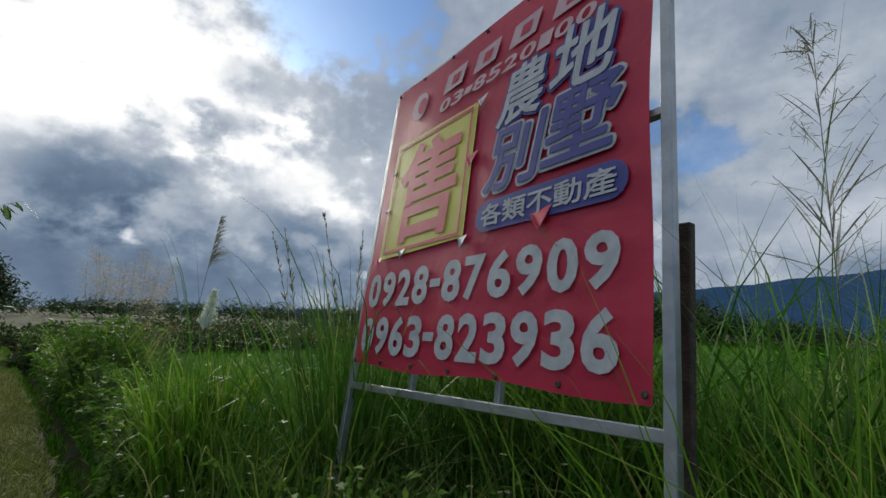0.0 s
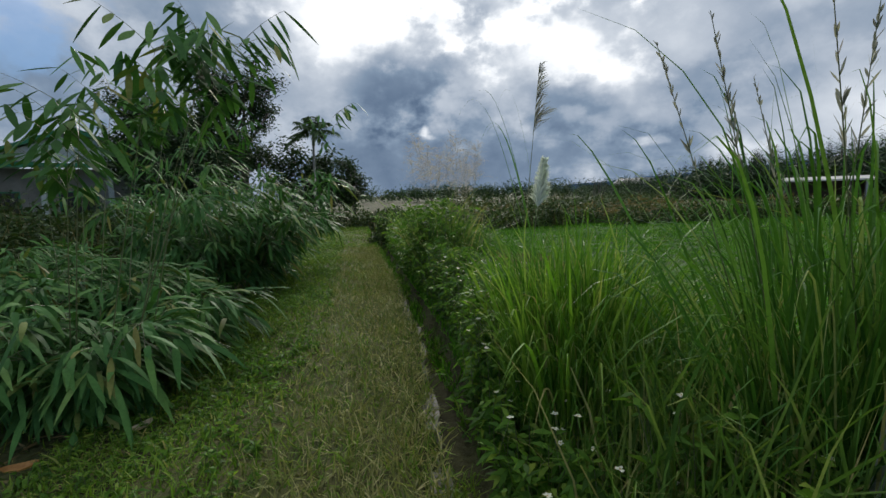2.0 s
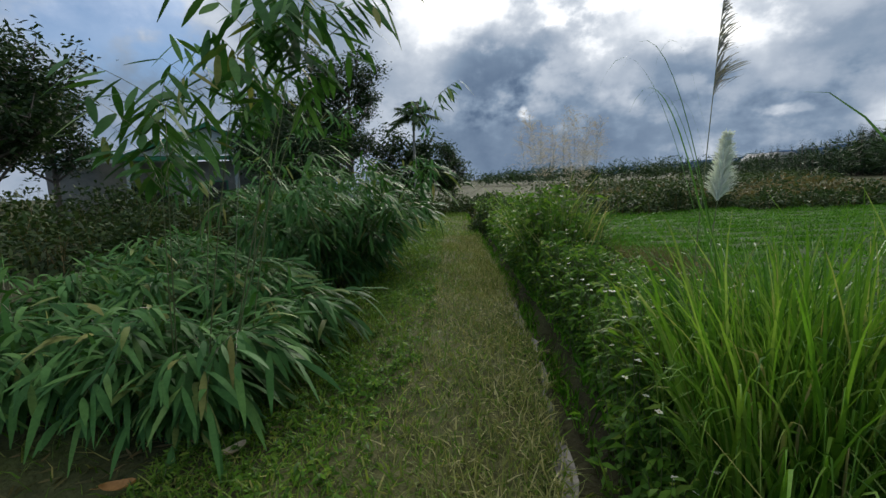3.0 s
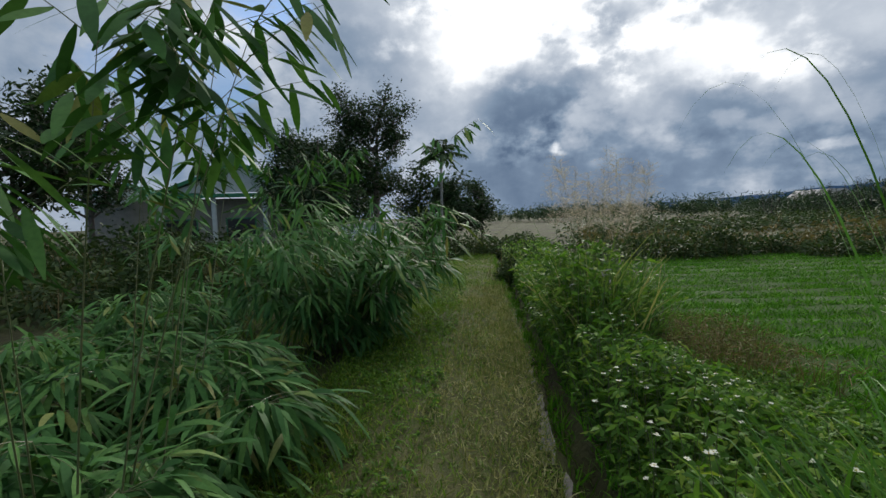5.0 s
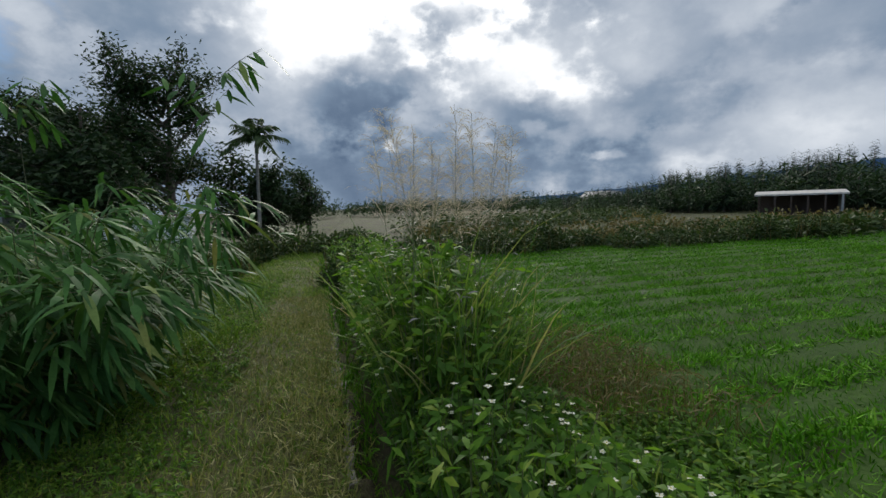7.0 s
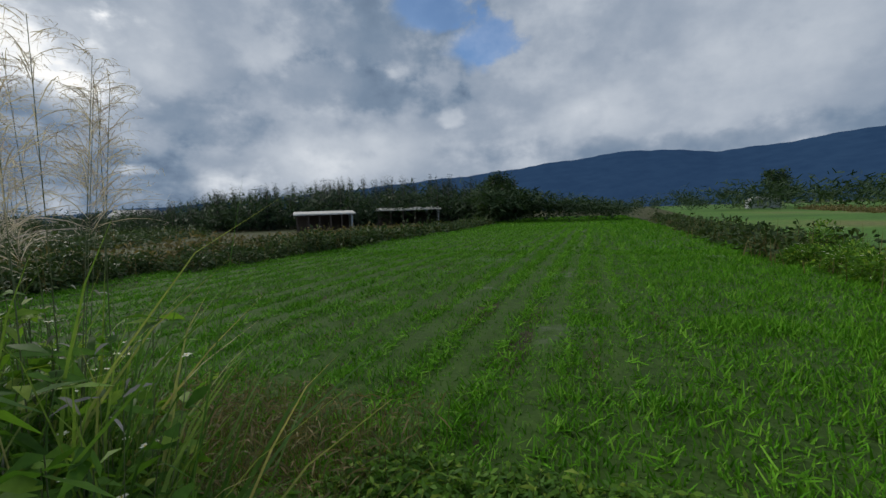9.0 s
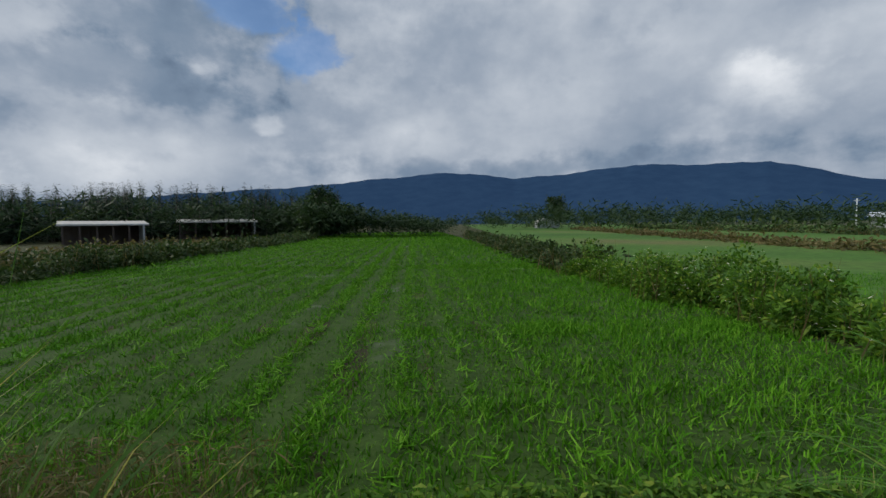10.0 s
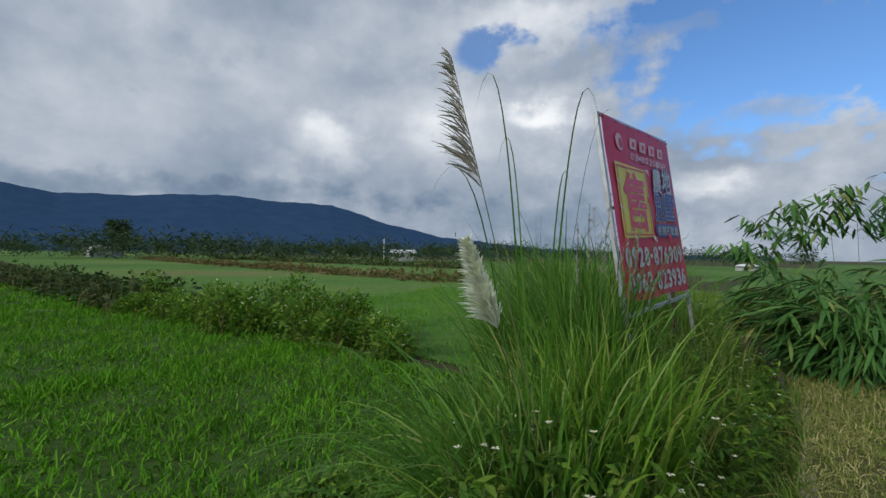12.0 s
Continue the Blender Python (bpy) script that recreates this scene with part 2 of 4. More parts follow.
c = k.ramp(k.noise(.035, 4), [(.35, (.04, .10, .015)), (.52, (.06, .145, .02)), (.6, (.085, .15, .03)), (.7, (.12, .13, .045))])
M["meadow"] = k.done(k.mix(.9, c, k.ramp(k.noise(2.2, 7, .7), [(.3, (.5, .52, .45)), (.7, (1.35, 1.35, 1.2))]), "MULTIPLY"), .95, 0, .2)
# distance haze is put into the colour: bluish base plus weak blue emission
k = Mat("haze_tinted_forest_mountain")
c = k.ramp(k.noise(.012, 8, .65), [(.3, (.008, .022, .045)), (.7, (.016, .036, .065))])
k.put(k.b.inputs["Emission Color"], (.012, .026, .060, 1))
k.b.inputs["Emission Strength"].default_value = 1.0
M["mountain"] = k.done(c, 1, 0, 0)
k = Mat("red_vinyl")
streak = k.noise(2.2, 6)
c = k.ramp(streak, [(.3, (.50, .020, .060)), (.7, (.60, .032, .085))])
c = k.mix(k.ramp(k.noise(26, 6, .7), [(.62, (0, 0, 0)), (.75, (.22, .22, .22))]), c, (.62, .30, .34))
k.bump(k.noise(7, 3), .25, .02)
k.done(c, .42, 0, .4)
tr = k.n("ShaderNodeBsdfTranslucent")
k.put(tr.inputs[0], c)
mx = k.n("ShaderNodeMixShader")
mx.inputs[0].default_value = .15
k.t.links.new(k.b.outputs[0], mx.inputs[1])
k.t.links.new(tr.outputs[0], mx.inputs[2])
k.t.links.new(mx.outputs[0], k.t.nodes["Material Output"].inputs[0])
M["red"] = k.m
M["print_red"] = plain("printed_red", (.50, .022, .05), (.60, .04, .07), 8, .45, bump=.05)
M["print_yellow"] = plain("printed_yellow", (.52, .46, .035), (.62, .55, .06), 5, .45, bump=.05)
M["print_white"] = plain("faded_white_print", (.34, .36, .40), (.50, .52, .56), 16, .5, bump=.05)
M["print_blue"] = plain("printed_blue", (.030, .035, .21), (.055, .06, .28), 9, .45, bump=.05)
M["print_pink"] = plain("faded_brand_print", (.50, .30, .34), (.60, .42, .46), 14, .5, bump=.05)

R = np.random.default_rng(7)
UP = np.array((0.0, 0.0, 1.0))


# ---- geometry helpers ----
def unit(v):
    return v / np.maximum(np.linalg.norm(v, axis=-1, keepdims=True), 1e-9)


class Acc:
    """Collects quads and makes one mesh of them."""

    def __init__(self):
        self.v, self.f, self.m, self.n = [], [], [], 0

    def add(self, v, f, slot=0):
        v, f = v.reshape(-1, 3), f.reshape(-1, 4)
        self.v.append(v)
        self.f.append(f + self.n)
        self.m.append(np.full(len(f), slot))
        self.n += len(v)

    def line(self, base, way, length, droop, nseg, power=2.0):
        s = np.linspace(0, 1, nseg + 1)[None, :, None]
        length, droop = np.asarray(length, float).reshape(-1, 1, 1), np.asarray(droop, float).reshape(-1, 1, 1)
        return base[:, None] + way[:, None] * length * s - UP * droop * length * s ** power

    def strips(self, base, way, length, width, droop, nseg=3, shape="blade", slot=0, turn=None, bend=0.0, power=2.0):
        """Blades or leaves: from base along way, drooping by its own weight."""
        n = len(base)
        length = np.broadcast_to(np.asarray(length, float), n)
        droop = np.broadcast_to(np.asarray(droop, float), n)
        way = unit(way)
        mid = self.line(base, way, length, droop, nseg, power)
        if bend:
            a = R.uniform(0, 2 * np.pi, n)
            s = np.linspace(0, 1, nseg + 1)
            away = np.stack((np.cos(a), np.sin(a), np.zeros(n)), 1) * (length * R.uniform(0, bend, n))[:, None]
            kink = np.maximum(s[None] - R.uniform(.35, 1.0, n)[:, None], 0)  # some blades are folded over
            mid = mid + away[:, None] * (s ** 2)[None, :, None] + (away[:, None] * .8 - UP * (length * bend * .8)[:, None, None]) * kink[..., None]
        side = unit(np.cross(way, UP + R.normal(0, .05, (n, 3))))
        other = np.cross(way, side)
        t = R.uniform(-1.2, 1.2, n) if turn is None else np.broadcast_to(turn, n)
        side = side * np.cos(t)[:, None] + other * np.sin(t)[:, None]
        s = np.linspace(0, 1, nseg + 1)
        prof = np.maximum((1 - s) ** .8, .02) if shape == "blade" else np.maximum(np.sin(np.pi * np.clip(s * .93 + .05, 0, 1)) ** .8, .03)
        half = np.broadcast_to(np.asarray(width, float), n)[:, None] * prof[None] / 2
        v = np.stack((mid - side[:, None] * half[..., None], mid + side[:, None] * half[..., None]), 2)
        i = np.arange(nseg) * 2
        q = np.stack((i, i + 1, i + 3, i + 2), 1)
        self.add(v, np.arange(n)[:, None, None] * (2 * (nseg + 1)) + q[None], slot)
        return mid

    def tubes(self, base, way, length, radius, droop, nseg=4, sides=4, taper=.3, slot=0):
        n = len(base)
        length = np.broadcast_to(np.asarray(length, float), n)
        way = unit(way)
        mid = self.line(base, way, length, np.broadcast_to(np.asarray(droop, float), n), nseg)
        side = unit(np.cross(way, UP + np.array((.03, .02, 0))))
        other = np.cross(way, side)
        s = np.linspace(1, taper, nseg + 1)
        rad = np.broadcast_to(np.asarray(radius, float), n)[:, None] * s[None]
        ang = np.arange(sides) * 2 * np.pi / sides
        ring = side[:, None, None] * np.cos(ang)[None, None, :, None] + other[:, None, None] * np.sin(ang)[None, None, :, None]
        v = mid[:, :, None] + ring * rad[:, :, None, None]
        i, j = np.meshgrid(np.arange(nseg), np.arange(sides), indexing="ij")
        jn = (j + 1) % sides
        q = np.stack((i * sides + j, i * sides + jn, (i + 1) * sides + jn, (i + 1) * sides + j), -1).reshape(-1, 4)
        self.add(v, np.arange(n)[:, None, None] * ((nseg + 1) * sides) + q[None], slot)
        return mid

    def mesh(self, name, mats, smooth=True):
        v, f, m = np.concatenate(self.v), np.concatenate(self.f), np.concatenate(self.m)
        me = bpy.data.meshes.new(name)
        me.vertices.add(len(v))
        me.vertices.foreach_set("co", v.astype(np.float32).ravel())
        me.loops.add(f.size)
        me.loops.foreach_set("vertex_index", f.astype(np.int32).ravel())
        me.polygons.add(len(f))
        me.polygons.foreach_set("loop_start", np.arange(0, f.size, 4, dtype=np.int32))
        for x in mats:
            me.materials.append(x)
        me.polygons.foreach_set("material_index", m.astype(np.int32))
        me.polygons.foreach_set("use_smooth", np.full(len(f), smooth))
        me.update(calc_edges=True)
        return me


def thing(name, x, y, z, label, category, group="", rz=0):
    ob = new(name)
    ob.matrix_basis = pose(x, y, z, 0, 0, rz)
    return tagged(ob, label, category, group)


def child(name, me, parent, label=""):
    ob = new(name, me)
    ob.parent = parent
    return tagged(ob, label)


def part(name, bm, material, parent, label=""):
    me = bpy.data.meshes.new(name)
    bm.to_mesh(me)
    bm.free()
    me.materials.append(material)
    return child(name, me, parent, label)


def box(x0, y0, z0, x1, y1, z1, bevel=0.0, bm=None):
    bm = bm or bmesh.new()
    m = Matrix.Translation(((x0 + x1) / 2, (y0 + y1) / 2, (z0 + z1) / 2)) @ Matrix.Diagonal((x1 - x0, y1 - y0, z1 - z0, 1))
    r = bmesh.ops.create_cube(bm, size=1, matrix=m)
    if bevel:
        es = list({e for v in r["verts"] for e in v.link_edges})
        bmesh.ops.bevel(bm, geom=es, offset=bevel, segments=1, affect="EDGES")
    return bm


def prism(points, y0, y1):
    """A flat outline in x and z, drawn out along y."""
    bm = bmesh.new()
    f = bm.faces.new([bm.verts.new((x, y0, z)) for x, z in points])
    r = bmesh.ops.extrude_face_region(bm, geom=[f])
    bmesh.ops.translate(bm, vec=(0, y1 - y0, 0), verts=[g for g in r["geom"] if isinstance(g, bmesh.types.BMVert)])
    bmesh.ops.recalc_face_normals(bm, faces=bm.faces)
    return bm


def fan(n, tilt_lo, tilt_hi):
    """n directions all round, tilted by so many degrees from upright."""
    a, t = R.uniform(0, 2 * np.pi, n), np.radians(R.uniform(tilt_lo, tilt_hi, n))
    return np.stack((np.cos(a) * np.sin(t), np.sin(a) * np.sin(t), np.cos(t)), 1)


def path_x(y):
    """The middle of the mown path: it bends at its near end and again farther on."""
    y = np.asarray(y, float)
    far_bend = .0475 * (np.sqrt((y - 8.6) ** 2 + 1) + y - 8.6)
    return -.15 + .07 * np.maximum(4 - y, 0) ** 1.5 - np.minimum(far_bend, 3.0) + .0075


def rough(x, y, scale=1.0):
    return .5 * np.sin(x * 2.1 * scale + 1.3 * np.sin(y * 1.7 * scale)) + .3 * np.sin(y * 3.3 * scale + x * 1.1) + .2 * np.sin((x + y) * 7.1 * scale)


def gz(x, y):
    """Height of the ground."""
    x, y = np.asarray(x, float), np.asarray(y, float)
    d = x - path_x(y)
    z = np.interp(d, (-14, -5, -2.2, -1.3, -.7), (-.1, -.22, -.28, -.13, 0))
    z = np.where((d > .74) & (d < 1.0), -.2, z)
    z = np.where(d >= 1.0, -.04 - .11 * np.clip((d - 2.4) / 1.2, 0, 1), z)
    near = np.clip(1 - (np.abs(x) + np.abs(y - 8)) / 60, 0, 1)
    return z + .025 * rough(x, y) * near * np.where(d > .7, .7, 1)


def sheet(name, xs, ys, z, mat, label, lift=0.0):
    gx, gy = np.meshgrid(xs, ys, indexing="ij")
    v = np.stack((gx, gy, z(gx, gy) + lift), -1)
    nx, ny = len(xs), len(ys)
    i, j = np.meshgrid(np.arange(nx - 1), np.arange(ny - 1), indexing="ij")
    q = np.stack((i * ny + j, (i + 1) * ny + j, (i + 1) * ny + j + 1, i * ny + j + 1), -1)
    acc = Acc()
    acc.add(v, q)
    return tagged(new(name, acc.mesh(name, [mat])), label, "ground", kind="structure")


def scatter(n, x0, x1, y0, y1):
    return R.uniform(x0, x1, n), R.uniform(y0, y1, n)


def stand(x, y):
    return np.stack((x, y, gz(x, y) - .01), 1)


def stuff(name, acc, mats, label, category):
    return tagged(new(name, acc.mesh(name, mats)), label, category, kind="stuff")


# ---- the ground ----
tail = np.array((60, 120, 250, 600, 1500, 4500.0))
xs = np.concatenate((-tail[::-1], np.arange(-30, -6, 2), np.arange(-6, 5, .13), np.arange(5, 30, 2), tail))
ys = np.concatenate((-tail[::-1], np.arange(-20, -2, 2), np.arange(-2, 26, .25), np.arange(26, 50, 2), tail))
sheet("ground", xs, ys, gz, M["earth"], "dark earth with sparse grass under the plants")
FA = radians(84)  # the way the crop rows run
FD, FN = np.array((math.sin(FA), math.cos(FA))), np.array((-math.cos(FA), math.sin(FA)))
F0 = np.array((2.9, 4.0))


def field_at(a, b):
    """A place in the field: a metres along its rows, b metres across."""
    return F0[0] + a * FD[0] + b * FN[0], F0[1] + a * FD[1] + b * FN[1]


acc = Acc()
aa, bb = np.meshgrid(np.concatenate((np.arange(0, 14, .25), np.arange(14, 110, 2))), np.arange(-.6, 21, .3), indexing="ij")
fx, fy = field_at(aa, bb)
na, nb = aa.shape
i, j = np.meshgrid(np.arange(na - 1), np.arange(nb - 1), indexing="ij")
acc.add(np.stack((fx, fy, gz(fx, fy) + .015 + .03 * np.clip(np.sin(bb * 2 * np.pi / .95), -.5, 1) * (bb > 4)), -1), np.stack((i * nb + j, (i + 1) * nb + j, (i + 1) * nb + j + 1, i * nb + j + 1), -1))
tagged(new("field", acc.mesh("field", [M["mud"]])), "muddy crop field with shallow rows and wet patches", "field", kind="structure")
acc = Acc()
gx, gy = np.meshgrid(np.geomspace(3.6, 900, 60), np.linspace(-120, 3.3, 40), indexing="ij")
i, j = np.meshgrid(np.arange(59), np.arange(39), indexing="ij")
acc.add(np.stack((gx, gy, gz(gx, gy) + .03), -1), np.stack((i * 40 + j, (i + 1) * 40 + j, (i + 1) * 40 + j + 1, i * 40 + j + 1), -1))
gx, gy = np.meshgrid(np.linspace(-300, 3.6, 40), -np.geomspace(14, 300, 40), indexing="ij")
acc.add(np.stack((gx, gy, gz(gx, gy) + .02), -1), np.stack((i[:39] * 40 + j[:39], (i[:39]) * 40 + j[:39] + 1, (i[:39] + 1) * 40 + j[:39] + 1, (i[:39] + 1) * 40 + j[:39]), -1))
tagged(new("meadow", acc.mesh("meadow", [M["meadow"]])), "light green meadow and paddies beyond the hedge", "meadow", kind="structure")
acc = Acc()
py, pd = np.meshgrid(np.arange(-6, 24, .2), np.linspace(-1.0, .62, 12), indexing="ij")
i, j = np.meshgrid(np.arange(py.shape[0] - 1), np.arange(11), indexing="ij")
acc.add(np.stack((path_x(py) + pd + .05 * np.sin(py * 1.9), py, gz(path_x(py) + pd, py) + .012 + .02 * np.cos(pd * 1.6)), -1), np.stack((i * 12 + j, (i + 1) * 12 + j, (i + 1) * 12 + j + 1, i * 12 + j + 1), -1)[..., ::-1])
tagged(new("path", acc.mesh("path", [M["path"]])), "narrow footpath of trodden soil and mown dry grass", "path", kind="structure")


# ---- mountain ----
def mountain():
    prof = np.array([(20, .8), (43, 2.4), (60, 3.9), (75, 5.3), (88, 6.7), (97, 5.7), (111, 6.7), (124, 6.2), (130, 4.3), (138, 2.5), (150, 1.2), (170, .4)])
    a = np.arange(14, 176, .5)
    e = np.interp(a, prof[:, 0], prof[:, 1]) + .06 * np.sin(a * .9) + .03 * np.sin(a * 2.9 + 1)
    s = np.linspace(0, 1, 16)
    A, S = np.meshgrid(np.radians(a), s, indexing="ij")
    dist = 1900 + 1000 * S + 30 * np.sin(A * 22) * S
    top = 2900 * np.tan(np.radians(e))[:, None]
    z = top * S ** .9 + 14 * np.sin(A * 30 + 3 * S) * S * (1 - S)
    v = np.stack((np.sin(A) * dist, np.cos(A) * dist, z - 2), -1)
    n = len(s)
    i, j = np.meshgrid(np.arange(len(a) - 1), np.arange(n - 1), indexing="ij")
    acc = Acc()
    acc.add(v, np.stack((i * n + j, i * n + j + 1, (i + 1) * n + j + 1, (i + 1) * n + j), -1))
    tagged(new("backdrop", acc.mesh("backdrop", [M["mountain"]])), "long forested mountain ridge in the distance, tinted blue for air haze", "mountain", kind="structure")


mountain()


# ---- sign ----
BL, BR, TL = Vector((1.73, 5.0, 1.29)), Vector((1.64, 3.305, 1.35)), Vector((1.972, 5.05, 3.02))
SW = (BR - BL).length * 1.015
su = (BR - BL).normalized()
sv = ((TL - BL) - su * (TL - BL).dot(su))
SH = sv.length
sv.normalize()
sn = su.cross(sv)
sign = new("billboard")
sign.matrix_basis = Matrix(((su.x, sv.x, sn.x, BL.x), (su.y, sv.y, sn.y, BL.y), (su.z, sv.z, sn.z, BL.z), (0, 0, 0, 1)))
tagged(sign, "leaning red vinyl land-sale billboard on galvanised steel frame", "billboard")
bm = bmesh.new()
bmesh.ops.create_grid(bm, x_segments=30, y_segments=30, size=.5, matrix=Matrix.Translation((.5, .5, 0)))
for v in bm.verts:
    x, y = v.co.x, v.co.y
    v.co = (x * SW + .012 * math.sin(y * 9) * (x - .5), y * SH + .010 * math.sin(x * 11 + 1), .005 * math.sin(x * 14 + y * 5) * math.sin(y * 10))
red_sheet = part("sheet", bm, M["red"], sign, "faded red vinyl sheet with slits")
mod = red_sheet.modifiers.new("thick", "SOLIDIFY")
mod.thickness, mod.offset = .003, -1


def printed(name, outline, mat, depth, parent, label=""):
    bm = bmesh.new()
    bm.faces.new([bm.verts.new((x * SW, y * SH, depth)) for x, y in outline])
    bmesh.ops.triangulate(bm, faces=bm.faces)
    return part(name, bm, mat, parent, label)


def lettering(name, body, u0, v0, u1, v1, mat, depth, parent, bold=0.0, lean=0.0, label="", grow=0.0):
    """Writing in the built-in font, stretched into its box on the sheet."""
    cu = bpy.data.curves.new(name, "FONT")
    cu.body, cu.offset, cu.resolution_u = body, bold, 3
    ob = new(name, cu)
    me = bpy.data.meshes.new_from_object(ob.evaluated_get(bpy.context.evaluated_depsgraph_get()))
    bpy.data.objects.remove(ob)
    xy = np.array([v.co[:2] for v in me.vertices])
    lo, hi = xy.min(0), xy.max(0)
    for v in me.vertices:
        fx, fy = (v.co.x - lo[0]) / (hi[0] - lo[0]), (v.co.y - lo[1]) / (hi[1] - lo[1])
        v.co = ((u0 + (u1 - u0) * fx + lean * (fy - .5)) * SW, (v0 + (v1 - v0) * fy) * SH, depth)
    if grow:  # an edge round the strokes: the same shape, spread all round
        bm = bmesh.new()
        for i in range(12):
            n0 = len(bm.verts)
            bm.from_mesh(me)
            bm.verts.ensure_lookup_table()
            for v in bm.verts[n0:]:
                v.co += Vector((grow * math.cos(i * math.pi / 6), grow * math.sin(i * math.pi / 6), i * .00015))
        bm.to_mesh(me)
        bm.free()
    me.materials.clear()
    me.materials.append(mat)
    return child(name, me, parent, label)


def digits(body, u0, v0, u1, v1, mat, depth, parent, bold, lean=0.0):
    """A line of figures, each a piece of its own; its widths are those of the built-in font."""
    wide = {"-": .62, "1": .8}
    total = sum(wide.get(ch, 1.0) for ch in body)
    u = u0
    for ch in body:
        step = (u1 - u0) * wide.get(ch, 1.0) / total
        mid = (v0 + v1) / 2
        lo, hi = (mid - .011, mid + .011) if ch == "-" else (v0, v1)
        lettering("figure", ch, u + step * .07, lo, u + step * .93, hi, mat, depth, parent, bold, lean)
        u += step


def ring(cx, cy, rx, ry, n=24):
    return [(cx + rx * math.cos(i * 2 * math.pi / n), cy + ry * math.sin(i * 2 * math.pi / n)) for i in range(n)]


panel = printed("yellow_panel", [(.065, .335), (.50, .345), (.502, .745), (.07, .755)], M["print_yellow"], .010, red_sheet, "yellow printed square")
for a in [(.085, .352, .482, .362), (.085, .728, .482, .738), (.085, .362, .093, .728), (.474, .362, .482, .728)]:
    printed("border_line", [(a[0], a[1]), (a[2], a[1]), (a[2], a[3]), (a[0], a[3])], M["print_red"], .013, red_sheet)
lettering("sale_character", "售", .125, .375, .445, .715, M["print_red"], .014, red_sheet, .022, .02)
for body, u0, v0, u1, v1 in [("農", .605, .62, .745, .775), ("地", .772, .63, .93, .80), ("別", .578, .445, .745, .61), ("墅", .766, .46, .938, .622)]:
    edge_ink, face_ink = ("print_blue", "print_white") if body in "農地" else ("print_white", "print_blue")
    lettering("character_edge", body, u0, v0, u1, v1, M[edge_ink], .010, red_sheet, 0, .03, "", .019)
    lettering("character", body, u0, v0, u1, v1, M[face_ink], .0135, red_sheet, 0, .03, "", .006)
pill = [(.58 + .036 * math.cos(t), .384 + .040 * math.sin(t)) for t in np.linspace(math.pi / 2, 1.5 * math.pi, 9)] + [(.925 + .036 * math.cos(t), .384 + .040 * math.sin(t)) for t in np.linspace(-math.pi / 2, math.pi / 2, 9)]
printed("blue_pill", pill, M["print_blue"], .010, red_sheet, "blue rounded bar")
lettering("pill_writing", "各類不動產", .568, .356, .938, .412, M["print_white"], .013, red_sheet, 0, 0, "", .002)
for body, v0, v1 in [("0928-876909", .178, .288), ("0963-823936", .035, .147)]:
    digits(body, .03, v0, .955, v1, M["print_white"], .012, red_sheet, .035)
digits("03-8520100", .30, .79, .885, .832, M["print_pink"], .012, red_sheet, .02, .012)
for i in range(4):  # the firm's name as plain marks
    u = .30 + i * .148
    printed("name_mark", [(u + .01, .855), (u + .105, .858), (u + .125, .925), (u + .03, .92)], M["print_pink"], .011, red_sheet)
    printed("name_mark", [(u + .05, .872), (u + .085, .873), (u + .095, .905), (u + .06, .904)], M["red"], .0125, red_sheet)
printed("round_mark", ring(.175, .875, .048, .05), M["print_pink"], .010, red_sheet, "round faded emblem")
printed("round_mark", ring(.190, .870, .026, .03), M["red"], .012, red_sheet)
for u, v, s_, t in [(.075, .64, .018, .3), (.07, .50, .02, .5), (.068, .325, .02, 1.0), (.205, .335, .026, .2), (.52, .73, .03, .8), (.50, .555, .036, 2.6), (.50, .325, .028, .4), (.76, .33, .042, 1.3)]:
    bm = bmesh.new()
    p = [bm.verts.new(q) for q in [(u * SW - s_ * SW * .7, v * SH + s_ * SH * .6, .012), (u * SW + s_ * SW * .7, v * SH + s_ * SH * .9, .012), (u * SW + s_ * .3, v * SH - s_ * SH * .5, .012 + s_ * .55), (u * SW + s_ * .3, v * SH - s_ * SH * .5 + .012, .016 + s_ * .55), (u * SW - s_ * SW * .7, v * SH + s_ * SH * .6 + .01, .016)]]
    bm.faces.new((p[0], p[1], p[2]))
    bm.faces.new((p[0], p[2], p[3], p[4]))
    part("torn_flap", bm, M["print_white"] if t < .9 else M["red"], red_sheet, "curled torn vinyl flap")
for i in range(7):
    for u, v in ((i / 6 * .98 + .01, .012), (i / 6 * .98 + .01, .988)):
        bm = bmesh.new()
        bmesh.ops.create_cone(bm, segments=8, radius1=.012, radius2=.009, depth=.006, cap_ends=True, matrix=Matrix.Translation((u * SW, v * SH, .008)))
        part("eyelet", bm, M["wood"], red_sheet)


def bar(name, x0, y0, x1, y1, wide, deep):
    """An angle bar of the frame."""
    d = Vector((x1 - x0, y1 - y0, 0))
    m = Matrix.Translation((x0, y0, -.03)) @ d.to_track_quat("Z", "Y").to_matrix().to_4x4()
    bm = box(-wide / 2, -deep / 2, 0, wide / 2, deep / 2, d.length, .003)
    bm.transform(m)
    return part(name, bm, M["steel"], sign)


